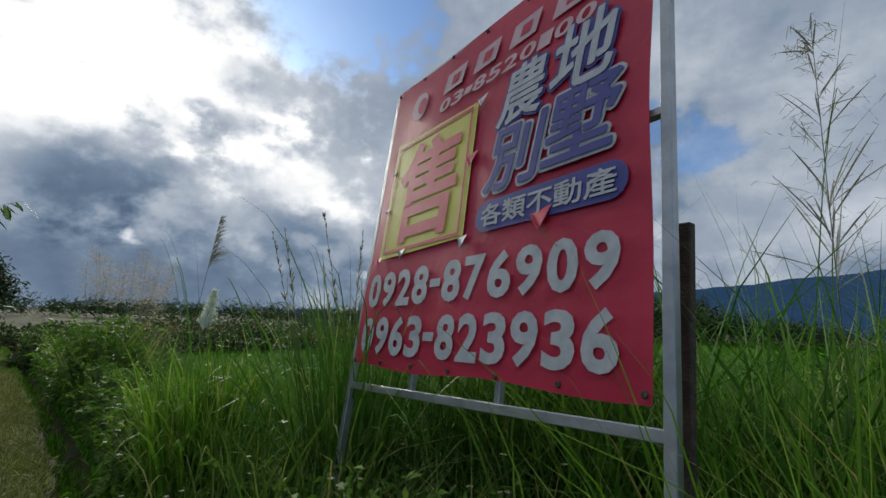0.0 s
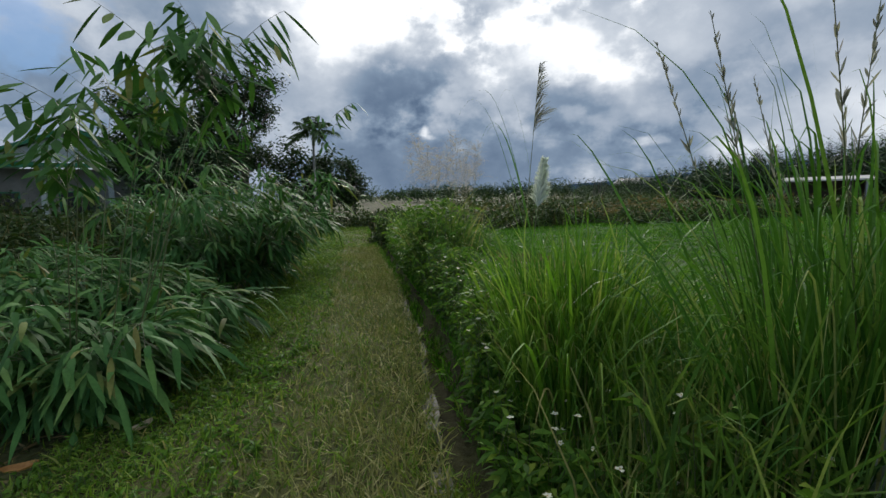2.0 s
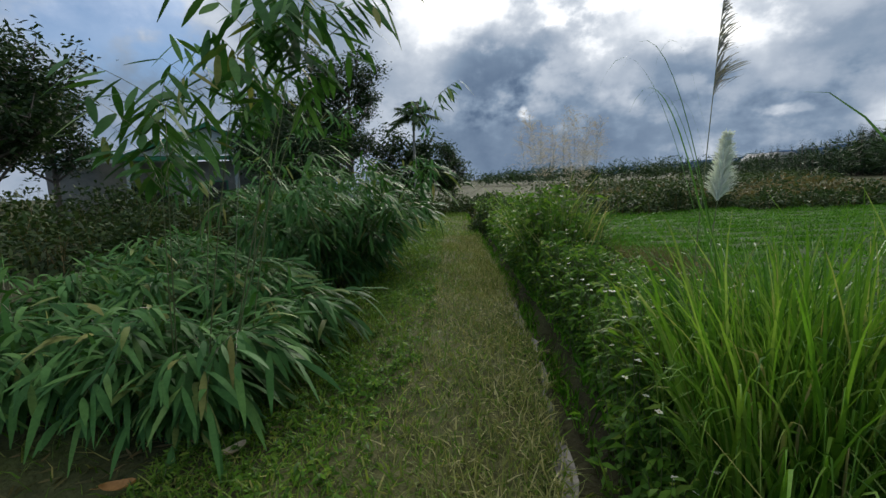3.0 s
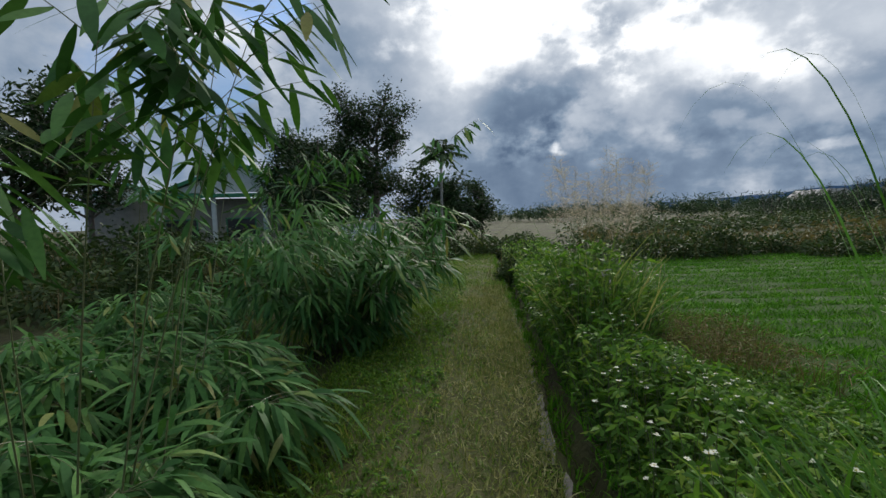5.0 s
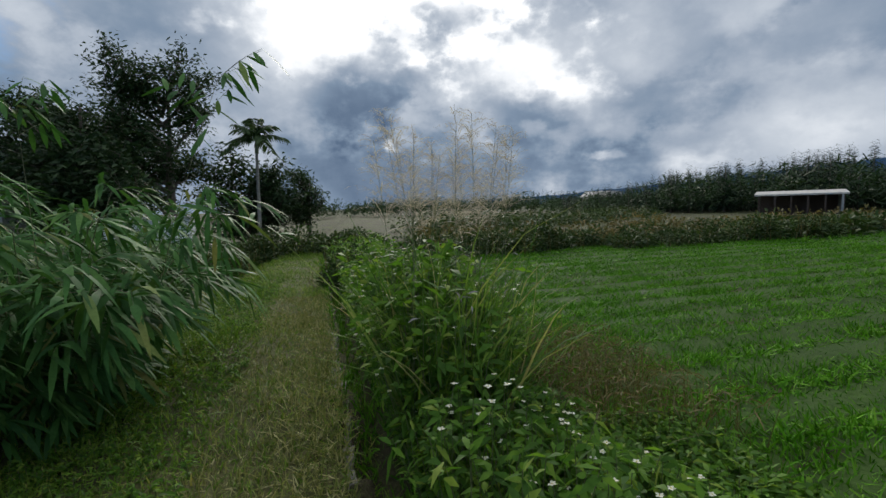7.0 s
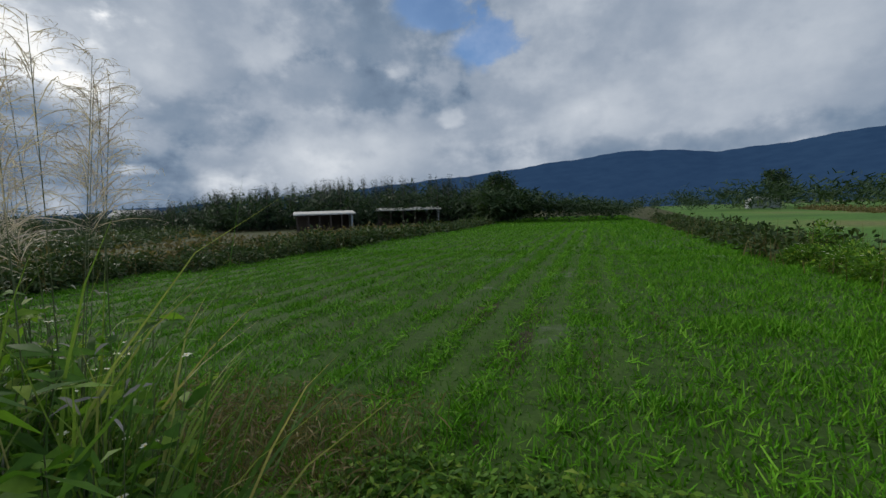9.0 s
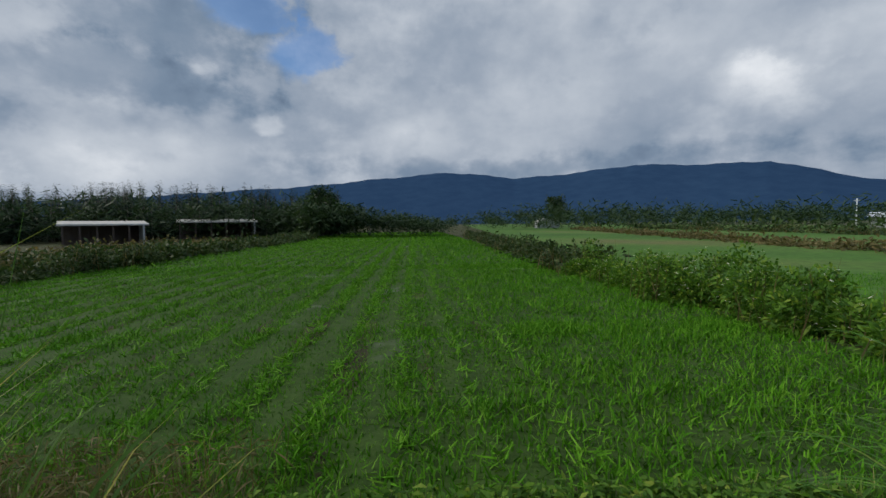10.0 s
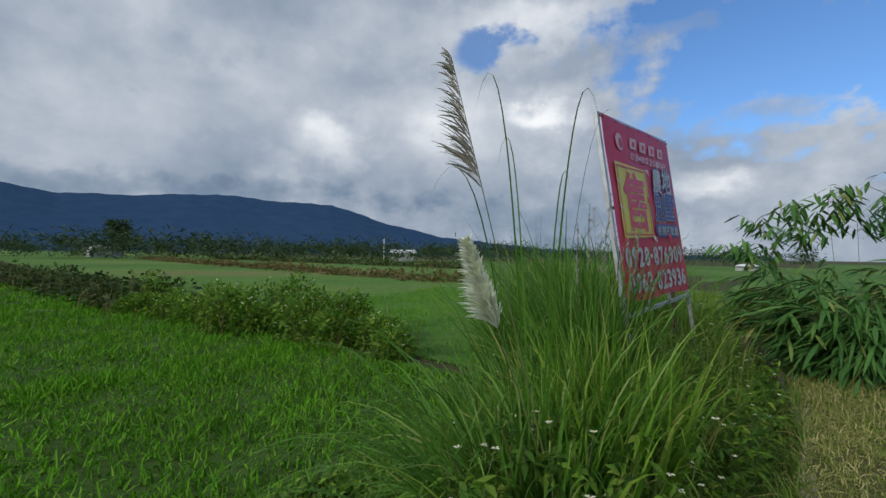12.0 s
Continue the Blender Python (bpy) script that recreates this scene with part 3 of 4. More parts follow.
bar("post", SW * 1.022, -1.42, SW * 1.022, SH + .05, .034, .036)
bar("post", -.022 * SW, -1.42, -.022 * SW, SH + .01, .04, .04)
bar("rail", -.04, -.115, SW * 1.03, -.075, .036, .035)
bar("rail", -.04, SH + .012, SW * 1.03, SH + .02, .03, .03)
bar("brace", -.02, SH * .5, SW * 1.02, SH * .5, .03, .03)
for u in (.33, .66):
    bar("upright", u * SW, -.09, u * SW, SH, .028, .028)
stake = thing("wooden_stake", 1.72, 3.29, float(gz(1.72, 3.29)) - .05, "dark weathered wooden stake beside the billboard post", "stake")
bm = box(-.02, -.018, 0, .02, .018, 1.95, .004)
for v in bm.verts:
    v.co.x += .03 * math.sin(v.co.z * 3) + v.co.z * .07
    v.co.y -= v.co.z * .02
part("post", bm, M["wood"], stake)


# ---- house, sheds, far things ----
def house():
    h = thing("house", -18.6, 33.0, -.1, "green-roofed bungalow with pale gable behind bamboo", "house", rz=32)
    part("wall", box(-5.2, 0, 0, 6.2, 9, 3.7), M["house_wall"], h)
    part("gable_panel", prism([(-3.4, 4.05), (3.4, 4.05), (0, 5.75)], -.75, -.62), M["gable"], h, "pale grey gable board")
    for s in (-1, 1):
        part("roof_slope", prism([(0, 6.02), (s * 4.1, 3.98), (s * 4.1, 3.84), (0, 5.86)], -.95, 9.5), M["roof_green"], h, "green sheet-metal slope")
        part("fascia", prism([(0, 6.06), (s * 4.15, 4.0), (s * 4.15, 3.78), (0, 5.8)], -1.0, -.955), M["fascia"], h)
    part("eave_board", box(-4.2, -.98, 3.72, 4.2, -.78, 3.98), M["fascia"], h)
    part("roof_slope", prism([(2.5, 5.5), (7.6, 3.9), (7.6, 3.76), (2.5, 5.3)], 1.2, 8.4), M["roof_green"], h)
    part("roof_slope", prism([(-4.0, 4.0), (-8.4, 4.1), (-5.8, 5.0)], 2.2, 8.0), M["roof_green"], h, "lower side wing roof")
    part("wing_gable", prism([(-4.2, 3.6), (-8.2, 3.6), (-6.1, 4.75)], 1.9, 2.15), M["gable"], h)
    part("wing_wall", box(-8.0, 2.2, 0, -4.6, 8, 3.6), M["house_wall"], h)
    for x in (-3.8, -1.3, 1.3, 3.8):
        part("column", box(x - .12, -.8, 0, x + .12, -.56, 3.75, .02), M["gable"], h)
    for x in (-3, 0, 3):
        win = part("window", box(x - .8, -.05, 1.0, x + .8, .02, 2.4), M["fascia"], h)
        part("pane", box(x - .72, -.07, 1.08, x + .72, -.052, 2.32), M["dark_glass"], win)
    h.scale = (1.18, 1.18, 1.0)
    ridge = prism([(-.25, 6.0), (.25, 6.0), (0, 6.16)], -.6, 9.4)
    part("ridge_cap", ridge, M["fascia"], h)
    part("roof_vent", prism([(1.6, 5.6), (3.4, 5.6), (2.5, 6.2)], 3.0, 6.0), M["roof_green"], h)


house()


def barn(x, y, rz, long, deep, front, rear, label):
    b = thing("barn", x, y, -.1, label, "barn", "barns by the wood", rz)
    slope = prism([(0, front), (deep, rear), (deep, rear - .16), (0, front - .16)], -long / 2 - .4, long / 2 + .4)
    slope.transform(Matrix.Rotation(radians(90), 4, "Z"))
    part("roof", slope, M["barn_roof"], b, "weathered pale sheet roof")
    part("side_wall", box(long / 2 - .15, 0, 0, long / 2, deep, min(front, rear) - .16), M["barn_wall"], b)
    for i in range(6):
        px = -long / 2 + i * long / 5.0
        part("post", box(px - .08, .1, 0, px + .08, .26, front - .2), M["wood"], b)
    part("back_wall", box(-long / 2, deep - .2, 0, long / 2, deep - .05, rear - .2), M["wood"], b, "dark boarded back wall")


barn(42.9, 44.4, -48, 6.5, 4, 2.15, 2.5, "low open farm shed with pale sheet roof")
barn(61.6, 43.3, -58, 9.5, 4, 2.5, 2.9, "long open farm shed with weathered roof")


def shed(name, x, y, rz, w_, h_, label, roof):
    s = thing(name, x, y, -.1, label, "shed", rz=rz)
    part("wall", box(-w_ / 2, 0, 0, w_ / 2, w_ * .6, h_ * .7), M["barn_wall"], s)
    r = prism([(-w_ * .55, h_ * .7), (w_ * .55, h_ * .7), (w_ * .25, h_), (-w_ * .25, h_)], -.5, w_ * .6 + .5)
    part("roof", r, roof, s)
    part("doorway", box(-w_ * .12, -.06, .1, w_ * .12, -.01, h_ * .5), M["dark_glass"], s)


shed("farm_shed", 104, -84, 132, 11, 3.4, "far shed with pale blue-white roof among trees", M["shed_roof"])
shed("farm_shed", 11, -75, 176, 3.0, 1.1, "small far white shed at the meadow's edge", M["shed_roof"])
shed("farmhouse", 165, -22, 96, 8, 3.4, "far low farmhouse among trees", M["barn_roof"])
shed("farmhouse", 60, 105, 30, 9, 4.5, "far small house below the wooded hill", M["barn_roof"])
low = thing("low_outbuilding", -6.4, 24, -.25, "low whitewashed outbuilding half hidden by bamboo", "outbuilding", rz=14)
part("wall", box(-1.2, 0, 0, 1.2, 2.0, 1.85), M["white_wall"], low)
part("roof", box(-1.35, -.15, 1.85, 1.35, 2.15, 1.93, .01), M["barn_roof"], low)
part("door", box(-.4, -.05, .05, .4, -.005, 1.6), M["white_wall"], low)
pole = thing("utility_pole", 105, -81, -.2, "far thin white utility pole", "pole")
acc = Acc()
acc.tubes(np.zeros((1, 3)), UP[None], 6.8, .16, 0, 3, 8, .7)
child("shaft", acc.mesh("shaft", [M["white_wall"]]), pole)
part("crossarm", box(-.7, -.08, 6.2, .7, .08, 6.35), M["barn_wall"], pole)


# ---- trees ----
def tree(name, x, y, height, spread, label, n=5000, size=.28, low=.25, mat="tree", limbs=16, flat=.8, cluster=.5):
    t = thing(name, x, y, float(gz(x, y)) - .05, label, "tree")
    acc = Acc()
    acc.tubes(np.zeros((1, 3)), np.array([[.04, .02, 1]]), height * .85, height * .028, 0, 6, 7, .2)
    b = np.stack((np.zeros(limbs), np.zeros(limbs), R.uniform(low, .8, limbs) * height), 1)
    reach = spread * R.uniform(.6, 1.05, limbs) * np.sin(np.clip(1.05 - (b[:, 2] / height - low) * .75, .3, 1) * np.pi / 2)
    mid = acc.tubes(b, fan(limbs, 38, 75), reach, height * .011, -.12, 5, 5, .2)
    tw = mid[:, 2:].reshape(-1, 3)
    m2 = acc.tubes(np.repeat(tw, 3, 0), fan(len(tw) * 3, 15, 85), spread * R.uniform(.2, .45, len(tw) * 3), height * .004, .1, 3, 3, .3)
    child("trunk", acc.mesh("trunk", [M["bark"]]), t)
    acc = Acc()
    ends = np.concatenate((m2[:, 1:].reshape(-1, 3), tw, np.array([[0, 0, height * .9]])))
    c = ends[R.integers(0, len(ends), n)] + R.normal(0, cluster * .45, (n, 3)) * np.array((1, 1, flat))
    acc.strips(c, fan(n, 40, 130), size * R.uniform(.6, 1.3, n), size * .42, .25, 2, "leaf")
    child("crown", acc.mesh("crown", [M[mat]]), t)
    return t


tree("tree", -8.4, 31.0, 9.0, 3.0, "tall feathery dark tree beside the bungalow", 16000, .2, .2, limbs=22, cluster=.55)
tree("tree", -12.6, 32.0, 8.4, 3.3, "broad dense dark green tree", 20000, .22, .15, limbs=22, cluster=.7)
tree("tree", -17.5, 18.5, 6.0, 3.6, "dark spreading broadleaf tree at the clearing's edge", 9000, .26, .3, limbs=18, cluster=.55)
tree("tree", -24, 27, 7.2, 3.6, "dark spreading broadleaf tree", 6000, .3, .2, limbs=16, cluster=.7)
tree("tree", -2.6, 36.0, 4.3, 1.6, "small dark tree at the end of the path", 4000, .22, .2, limbs=12)
tree("tree", -5.6, 34.0, 4.2, 2.8, "dense dark bushy tree behind the palm", 8000, .28, .05, limbs=22, cluster=.7)
tree("tree", -9.5, 27, 4.6, 2.6, "dense dark bushy tree", 7000, .28, .05, limbs=20, cluster=.7)
tree("tree", 72, 32, 8.0, 3.2, "tall dark tree at the end of the wood", 5000, .5, .15, limbs=16, cluster=.9)
tree("tree", 196, -33, 12, 6, "round dark tree in the far hedgerow", 1500, 1.3, .15, limbs=12, cluster=1.6)


def palm(x, y, height):
    t = thing("betel_palm", x, y, -.05, "slender betel nut palm with drooping crown", "palm tree")
    acc = Acc()
    mid = acc.tubes(np.zeros((1, 3)), np.array([[.02, 0, 1]]), height, .10, 0, 10, 8, .6)
    child("trunk", acc.mesh("trunk", [M["palm_trunk"]]), t)
    top = mid[0, -1]
    acc = Acc()
    acc.tubes(top[None] - UP * .6, np.array([[.02, 0, 1]]), .9, .1, 0, 4, 8, .4)
    child("crownshaft", acc.mesh("crownshaft", [M["stem"]]), t, "green smooth crownshaft")
    for i in range(13):
        a = i * 2.4
        tilt = radians(12 + 7 * i)
        way = np.array([[math.cos(a) * math.sin(tilt), math.sin(a) * math.sin(tilt), math.cos(tilt)]])
        acc = Acc()
        rib = acc.tubes(top[None] + UP * .2, way, 1.5, .022, .42, 12, 3, .3)[0]
        for s in (-1, 1):
            side = unit(np.cross(way, UP))[0] * s
            p = rib[2:]
            acc.strips(p, np.repeat((side * .8 + way[0] * .5 - UP * .3)[None], len(p), 0) + R.normal(0, .08, (len(p), 3)), np.linspace(.55, .3, len(p)), .09, .5, 3, "leaf")
            acc.strips((p[1:] + p[:-1]) / 2, np.repeat((side * .8 + way[0] * .5 - UP * .3)[None], len(p) - 1, 0), .45, .09, .55, 3, "leaf")
        child("frond", acc.mesh("frond", [M["palm"]]), t)


palm(-4.4, 30.9, 5.2)


def woods():
    """The conifer wood behind the sheds, and the far hedgerows."""
    acc = Acc()
    n = 420
    a = np.radians(R.uniform(26, 74, n))
    d = R.uniform(74, 105, n)
    h = np.interp(np.degrees(a), [26, 33, 39, 50, 60, 74], [3.8, 5.2, 7.4, 8.6, 9.2, 8.0]) * R.uniform(.6, 1.15, n) * d / 88
    x, y = np.sin(a) * d, np.cos(a) * d + 8
    acc.tubes(np.stack((x, y, np.zeros(n) - .2), 1), np.repeat(UP[None], n, 0), h * .85, .12, 0, 2, 4, .2, 1)
    for tier in range(13):
        f = tier / 13
        m = 18
        b = np.stack((x, y, h * (.12 + .84 * f)), 1)
        w_ = fan(n * m, 80, 118)
        acc.strips(np.repeat(b, m, 0) + R.normal(0, .2, (n * m, 3)), w_, np.repeat(h * .22 * (1.06 - f), m) * R.uniform(.5, 1.2, n * m), np.repeat(h * .085 * (1.15 - f), m), .22, 1, "leaf")
    stuff("conifer_wood", acc, [M["conifer"], M["bark"]], "dark conifer wood on the rise behind the sheds", "wood")
    acc = Acc()
    n, m = 330, 60  # broadleaf trees along the wood's edge
    a, d = np.radians(R.uniform(24, 72, n)), R.uniform(70, 92, n)
    h = np.interp(np.degrees(a), [24, 33, 39, 50, 60, 72], [3.0, 4.4, 6.0, 7.2, 7.4, 7.0]) * R.uniform(.45, 1.0, n)
    c = np.repeat(np.stack((np.sin(a) * d, np.cos(a) * d + 8, h * .52), 1), m, 0) + unit(R.normal(0, 1, (n * m, 3))) * (np.repeat(h, m)[:, None] * R.uniform(.2, .5, (n * m, 1)))
    acc.strips(c, fan(n * m, 30, 130), np.repeat(h, m) * .17, np.repeat(h, m) * .13, .1, 1, "leaf")
    stuff("broadleaf_wood", acc, [M["tree"]], "dark broadleaf trees along the edge of the conifer wood", "wood")
    acc = Acc()
    n = 560
    t = R.uniform(0, 1, n)
    a = np.radians(np.where(t < .18, R.uniform(70, 88, n), R.uniform(86, 178, n)))
    d = np.where(t < .18, R.uniform(62, 75, n), R.uniform(120, 190, n))
    h = np.where(t < .18, np.interp(np.degrees(a), [70, 78, 88], [6.2, 4.6, 2.6]), R.uniform(3.6, 8.6, n) * np.interp(np.degrees(a), [86, 100, 150, 178], [.6, 1.05, .9, .7]))
    x, y = np.sin(a) * d, np.cos(a) * d + 9
    m = 60
    c = np.repeat(np.stack((x, y, h * .5), 1), m, 0) + unit(R.normal(0, 1, (n * m, 3))) * (np.repeat(h, m)[:, None] * R.uniform(.05, .48, (n * m, 1))) * np.array((1.3, 1.3, 1.0))
    c[:, 2] = np.maximum(c[:, 2], .1)
    acc.strips(c, fan(n * m, 30, 130), np.repeat(h, m) * .2, np.repeat(h, m) * .17, .1, 1, "leaf")
    stuff("hedgerow_trees", acc, [M["tree"]], "distant dark trees and banana plants along the fields", "trees")
    acc = Acc()
    n = 260  # banana leaves in the far hedgerow
    a, d = np.radians(R.uniform(98, 135, n)), R.uniform(112, 120, n)
    acc.strips(np.stack((np.sin(a) * d, np.cos(a) * d + 9, R.uniform(.2, 1.6, n)), 1), fan(n, 10, 60), R.uniform(1.2, 2.4, n), .5, .35, 4, "leaf")
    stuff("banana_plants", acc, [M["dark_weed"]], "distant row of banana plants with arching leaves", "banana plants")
    acc = Acc()
    n = 260  # low trees past the end of the path
    x, y = R.uniform(-14, 70, n), R.uniform(95, 130, n)
    h = R.uniform(2.5, 5.5, n)
    c = np.repeat(np.stack((x, y, h * .5), 1), m, 0) + unit(R.normal(0, 1, (n * m, 3))) * (np.repeat(h, m)[:, None] * R.uniform(.05, .48, (n * m, 1)))
    acc.strips(c, fan(n * m, 30, 130), .9, .7, .1, 1, "leaf")
    stuff("far_treeline", acc, [M["tree"]], "low dark treeline beyond the fields", "trees")


woods()


def scrub(name, p0, p1, wide, height, n, label, flowers=0, mat="dark_weed", leaf=.16):
    """A ragged band of scrub between two places."""
    p0, p1 = np.array(p0, float), np.array(p1, float)
    d = p1 - p0
    nrm = np.array((-d[1], d[0])) / np.linalg.norm(d)
    m = int(np.linalg.norm(d) * 4.0) + 4
    s = R.uniform(0, 1, m)
    ctr = p0 + d * s[:, None] + nrm * R.uniform(-wide, wide, m)[:, None] * .5
    h = height * R.uniform(.35, 1.2, m) * (.85 + .3 * np.sin(s * 37) * np.sin(s * 11 + 1))
    acc = Acc()
    per = n // m
    r = R.uniform(.35, .65, m) * wide * .6
    u = unit(R.normal(0, 1, (m * per, 3)))
    off = u * np.repeat(np.stack((r, r, h * .62), 1), per, 0) * R.uniform(.55, 1.05, (m * per, 1))
    c = np.repeat(np.column_stack((ctr, gz(ctr[:, 0], ctr[:, 1]) + h * .42)), per, 0) + off
    c[:, 2] = np.maximum(c[:, 2], -.1)
    acc.strips(c, unit(off + R.normal(0, .4, off.shape) * np.repeat(h, per)[:, None] + UP * .25), leaf * R.uniform(.6, 1.5, m * per), leaf * .5, .3, 2, "leaf")
    k = m * 8  # upright stems and grass through it
    b = np.column_stack((np.repeat(ctr, 8, 0) + R.normal(0, .4, (k, 2)), np.zeros(k) - .1))
    acc.strips(b, fan(k, 0, 22), np.repeat(h, 8) * R.uniform(.8, 1.35, k), .02 + leaf * .06, .15, 3, "blade", 1)
    if flowers:
        i = R.integers(0, len(c), flowers)
        q = c[i] + np.array((0, 0, .1))
        acc.strips(np.repeat(q, 2, 0), fan(flowers * 2, 60, 110), .05 + leaf * .1, .05 + leaf * .05, 0, 1, "leaf", 2)
    return stuff(name, acc, [M[mat], M["brown_weed"], M["petal"]], label, "scrub")


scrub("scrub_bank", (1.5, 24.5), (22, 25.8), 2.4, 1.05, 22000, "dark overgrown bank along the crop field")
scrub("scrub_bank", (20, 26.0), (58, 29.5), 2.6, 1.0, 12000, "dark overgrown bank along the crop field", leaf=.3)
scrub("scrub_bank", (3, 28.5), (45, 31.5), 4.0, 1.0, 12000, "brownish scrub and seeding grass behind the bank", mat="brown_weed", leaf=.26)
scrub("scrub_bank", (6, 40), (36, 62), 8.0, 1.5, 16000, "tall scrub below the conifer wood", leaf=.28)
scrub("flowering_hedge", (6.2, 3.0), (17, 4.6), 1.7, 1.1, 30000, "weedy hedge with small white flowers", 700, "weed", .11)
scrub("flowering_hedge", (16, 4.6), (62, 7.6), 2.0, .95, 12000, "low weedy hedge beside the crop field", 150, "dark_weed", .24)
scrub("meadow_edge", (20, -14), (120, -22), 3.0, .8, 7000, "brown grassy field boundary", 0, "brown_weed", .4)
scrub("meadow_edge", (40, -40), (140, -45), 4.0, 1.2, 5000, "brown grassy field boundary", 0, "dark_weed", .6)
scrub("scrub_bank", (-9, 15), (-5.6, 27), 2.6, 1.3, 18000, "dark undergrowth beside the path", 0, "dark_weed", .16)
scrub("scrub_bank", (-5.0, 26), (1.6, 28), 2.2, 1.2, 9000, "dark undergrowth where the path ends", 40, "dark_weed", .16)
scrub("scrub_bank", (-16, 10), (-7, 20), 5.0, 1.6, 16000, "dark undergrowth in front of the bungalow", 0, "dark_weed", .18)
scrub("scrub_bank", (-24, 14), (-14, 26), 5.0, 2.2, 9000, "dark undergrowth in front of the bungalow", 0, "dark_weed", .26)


scrub("roadside_bush", (-.05, 18.0), (.5, 20.5), 1.0, .95, 6000, "small dark bush overhanging the ditch", 0, "dark_weed", .1)
scrub("roadside_bush", (-4.6, 20.5), (-3.6, 24.5), 1.4, 1.1, 6000, "dark low bushes on the path's bank", 0, "dark_weed", .12)


# ---- bamboo shrubs ----
def bamboo(x, y, culms, spread, height, label, shoots=(), leaf=.34, per=9, combs=9):
    """An arching thicket: culms, side twigs and long drooping leaves; shoots go from a foot to a tip."""
    t = thing("bamboo_shrub", x, y, float(gz(x, y)) - .03, label, "bamboo", "bamboo beside the path")
    fol = Acc()

    def foliage(mid, i0, twigs, stem, reach):
        p = mid[i0:]
        j = R.integers(0, len(p), twigs)
        b = p[j]
        way = unit(fan(twigs, 45, 105) * np.array((1, 1, .8)) + np.array((.2, -.1, .05)))
        tw = stem.tubes(b, way, reach * R.uniform(.5, 1.2, twigs), .0035, .35, 4, 3, .4)
        q = np.repeat(tw[:, 1:].reshape(-1, 3), 2, 0)
        # the wind combs the leaves one way
        w2 = np.repeat(np.repeat(way, 4, 0), 2, 0) * .8 + R.normal(0, .42, q.shape) + np.array((.5, -.22, -.3))
        fol.strips(q, w2, leaf * R.uniform(.5, 1.25, len(q)), leaf * .14 * R.uniform(.8, 1.15, len(q)), R.uniform(.2, .6, len(q)), 4, "leaf", 0, R.uniform(-.6, .6, len(q)))

    def comb_twigs(mid, i0, twigs, stem):
        """Twigs that stand out from a tall shoot, each with a comb of hanging leaves."""
        p = mid[i0:]
        j = np.concatenate((np.full(2, len(p) - 1), R.integers(0, len(p), twigs)))
        m = len(j)
        along = unit((mid[-1] - mid[-3])[None])
        way = unit(fan(m, 50, 95) + along * .8)
        tw = stem.tubes(p[j], way, R.uniform(.3, .62, m), .003, .22, 6, 3, .4)
        q = tw[:, 1:].reshape(-1, 3)
        side = unit(np.cross(way, UP))
        sgn = np.tile(np.array((1, -1, 1, -1, 1, -1.0)), m)[:, None]
        w2 = np.repeat(way, 6, 0) * .55 + np.repeat(side, 6, 0) * sgn * .4 - UP * .75 + R.normal(0, .16, q.shape)
        fol.strips(q, w2, .26 * R.uniform(.65, 1.15, len(q)), .05 * R.uniform(.8, 1.15, len(q)), R.uniform(.05, .25, len(q)), 5, "leaf", 0, R.uniform(-.5, .5, len(q)))

    for i in range(culms):
        stem = Acc()
        r, a = spread * math.sqrt(R.uniform(0, 1)), R.uniform(0, 2 * math.pi)
        b = np.array([[r * math.cos(a) * .8, r * math.sin(a) * .8, 0]])
        lean = R.uniform(.15, .75)
        way = unit(np.array([[math.cos(a) * lean, math.sin(a) * lean, 1]]))
        mid = stem.tubes(b, way, height * R.uniform(.7, 1.15), .009, R.uniform(.15, .45), 9, 5, .35)[0]
        foliage(mid, 2, per, stem, .5)
        child("culm", stem.mesh("culm", [M["culm"]]), t)
    for bx, by, tx, ty, tz, droop in shoots:
        stem = Acc()
        way = np.array((tx - x - bx, ty - y - by, tz - float(gz(x, y))))
        way[2] += droop * np.linalg.norm(way)
        mid = stem.tubes(np.array([[bx, by, 0]]), unit(way[None]), np.linalg.norm(way), .007, droop, 14, 5, .25)[0]
        comb_twigs(mid, 11, combs, stem)
        child("culm", stem.mesh("culm", [M["culm"]]), t, "tall leafy shoot")
    tagged(child("foliage", fol.mesh("foliage", [M["bamboo"]]), t, "long drooping bamboo leaves"), kind="stuff")
    return t


bamboo(-2.6, 8.7, 46, .95, 1.25, "dense arching bamboo thicket beside the footpath", per=15, combs=6,
       shoots=[(0, .2, -2.4, 9.25, 2.4, .14), (-.1, -.1, -2.27, 8.6, 2.6, .12), (.1, .3, -2.15, 9.4, 2.7, .14), (.6, -.9, -.95, 7.5, 2.70, .2), (.5, -1.0, -1.25, 7.35, 2.65, .18), (.3, -1.0, -1.65, 7.15, 2.15, .16),
               (.2, -.9, -1.9, 7.4, 2.1, .15), (.6, -.6, -1.1, 7.85, 2.85, .18), (.5, -.8, -.8, 7.65, 2.80, .2)])
bamboo(-4.0, 10.4, 12, .6, 1.0, "slender bamboo shoots hanging over the thicket", per=10, combs=5,
       shoots=[(0, .1, -3.9, 10.6, 2.1, .1), (-.5, .4, -4.6, 10.9, 2.2, .08)])
bamboo(-4.7, 8.6, 30, 1.2, 1.45, "low bamboo thicket with arching leaves", per=14, combs=5, shoots=[(0, 0, -4.9, 8.4, 1.9, .15)])
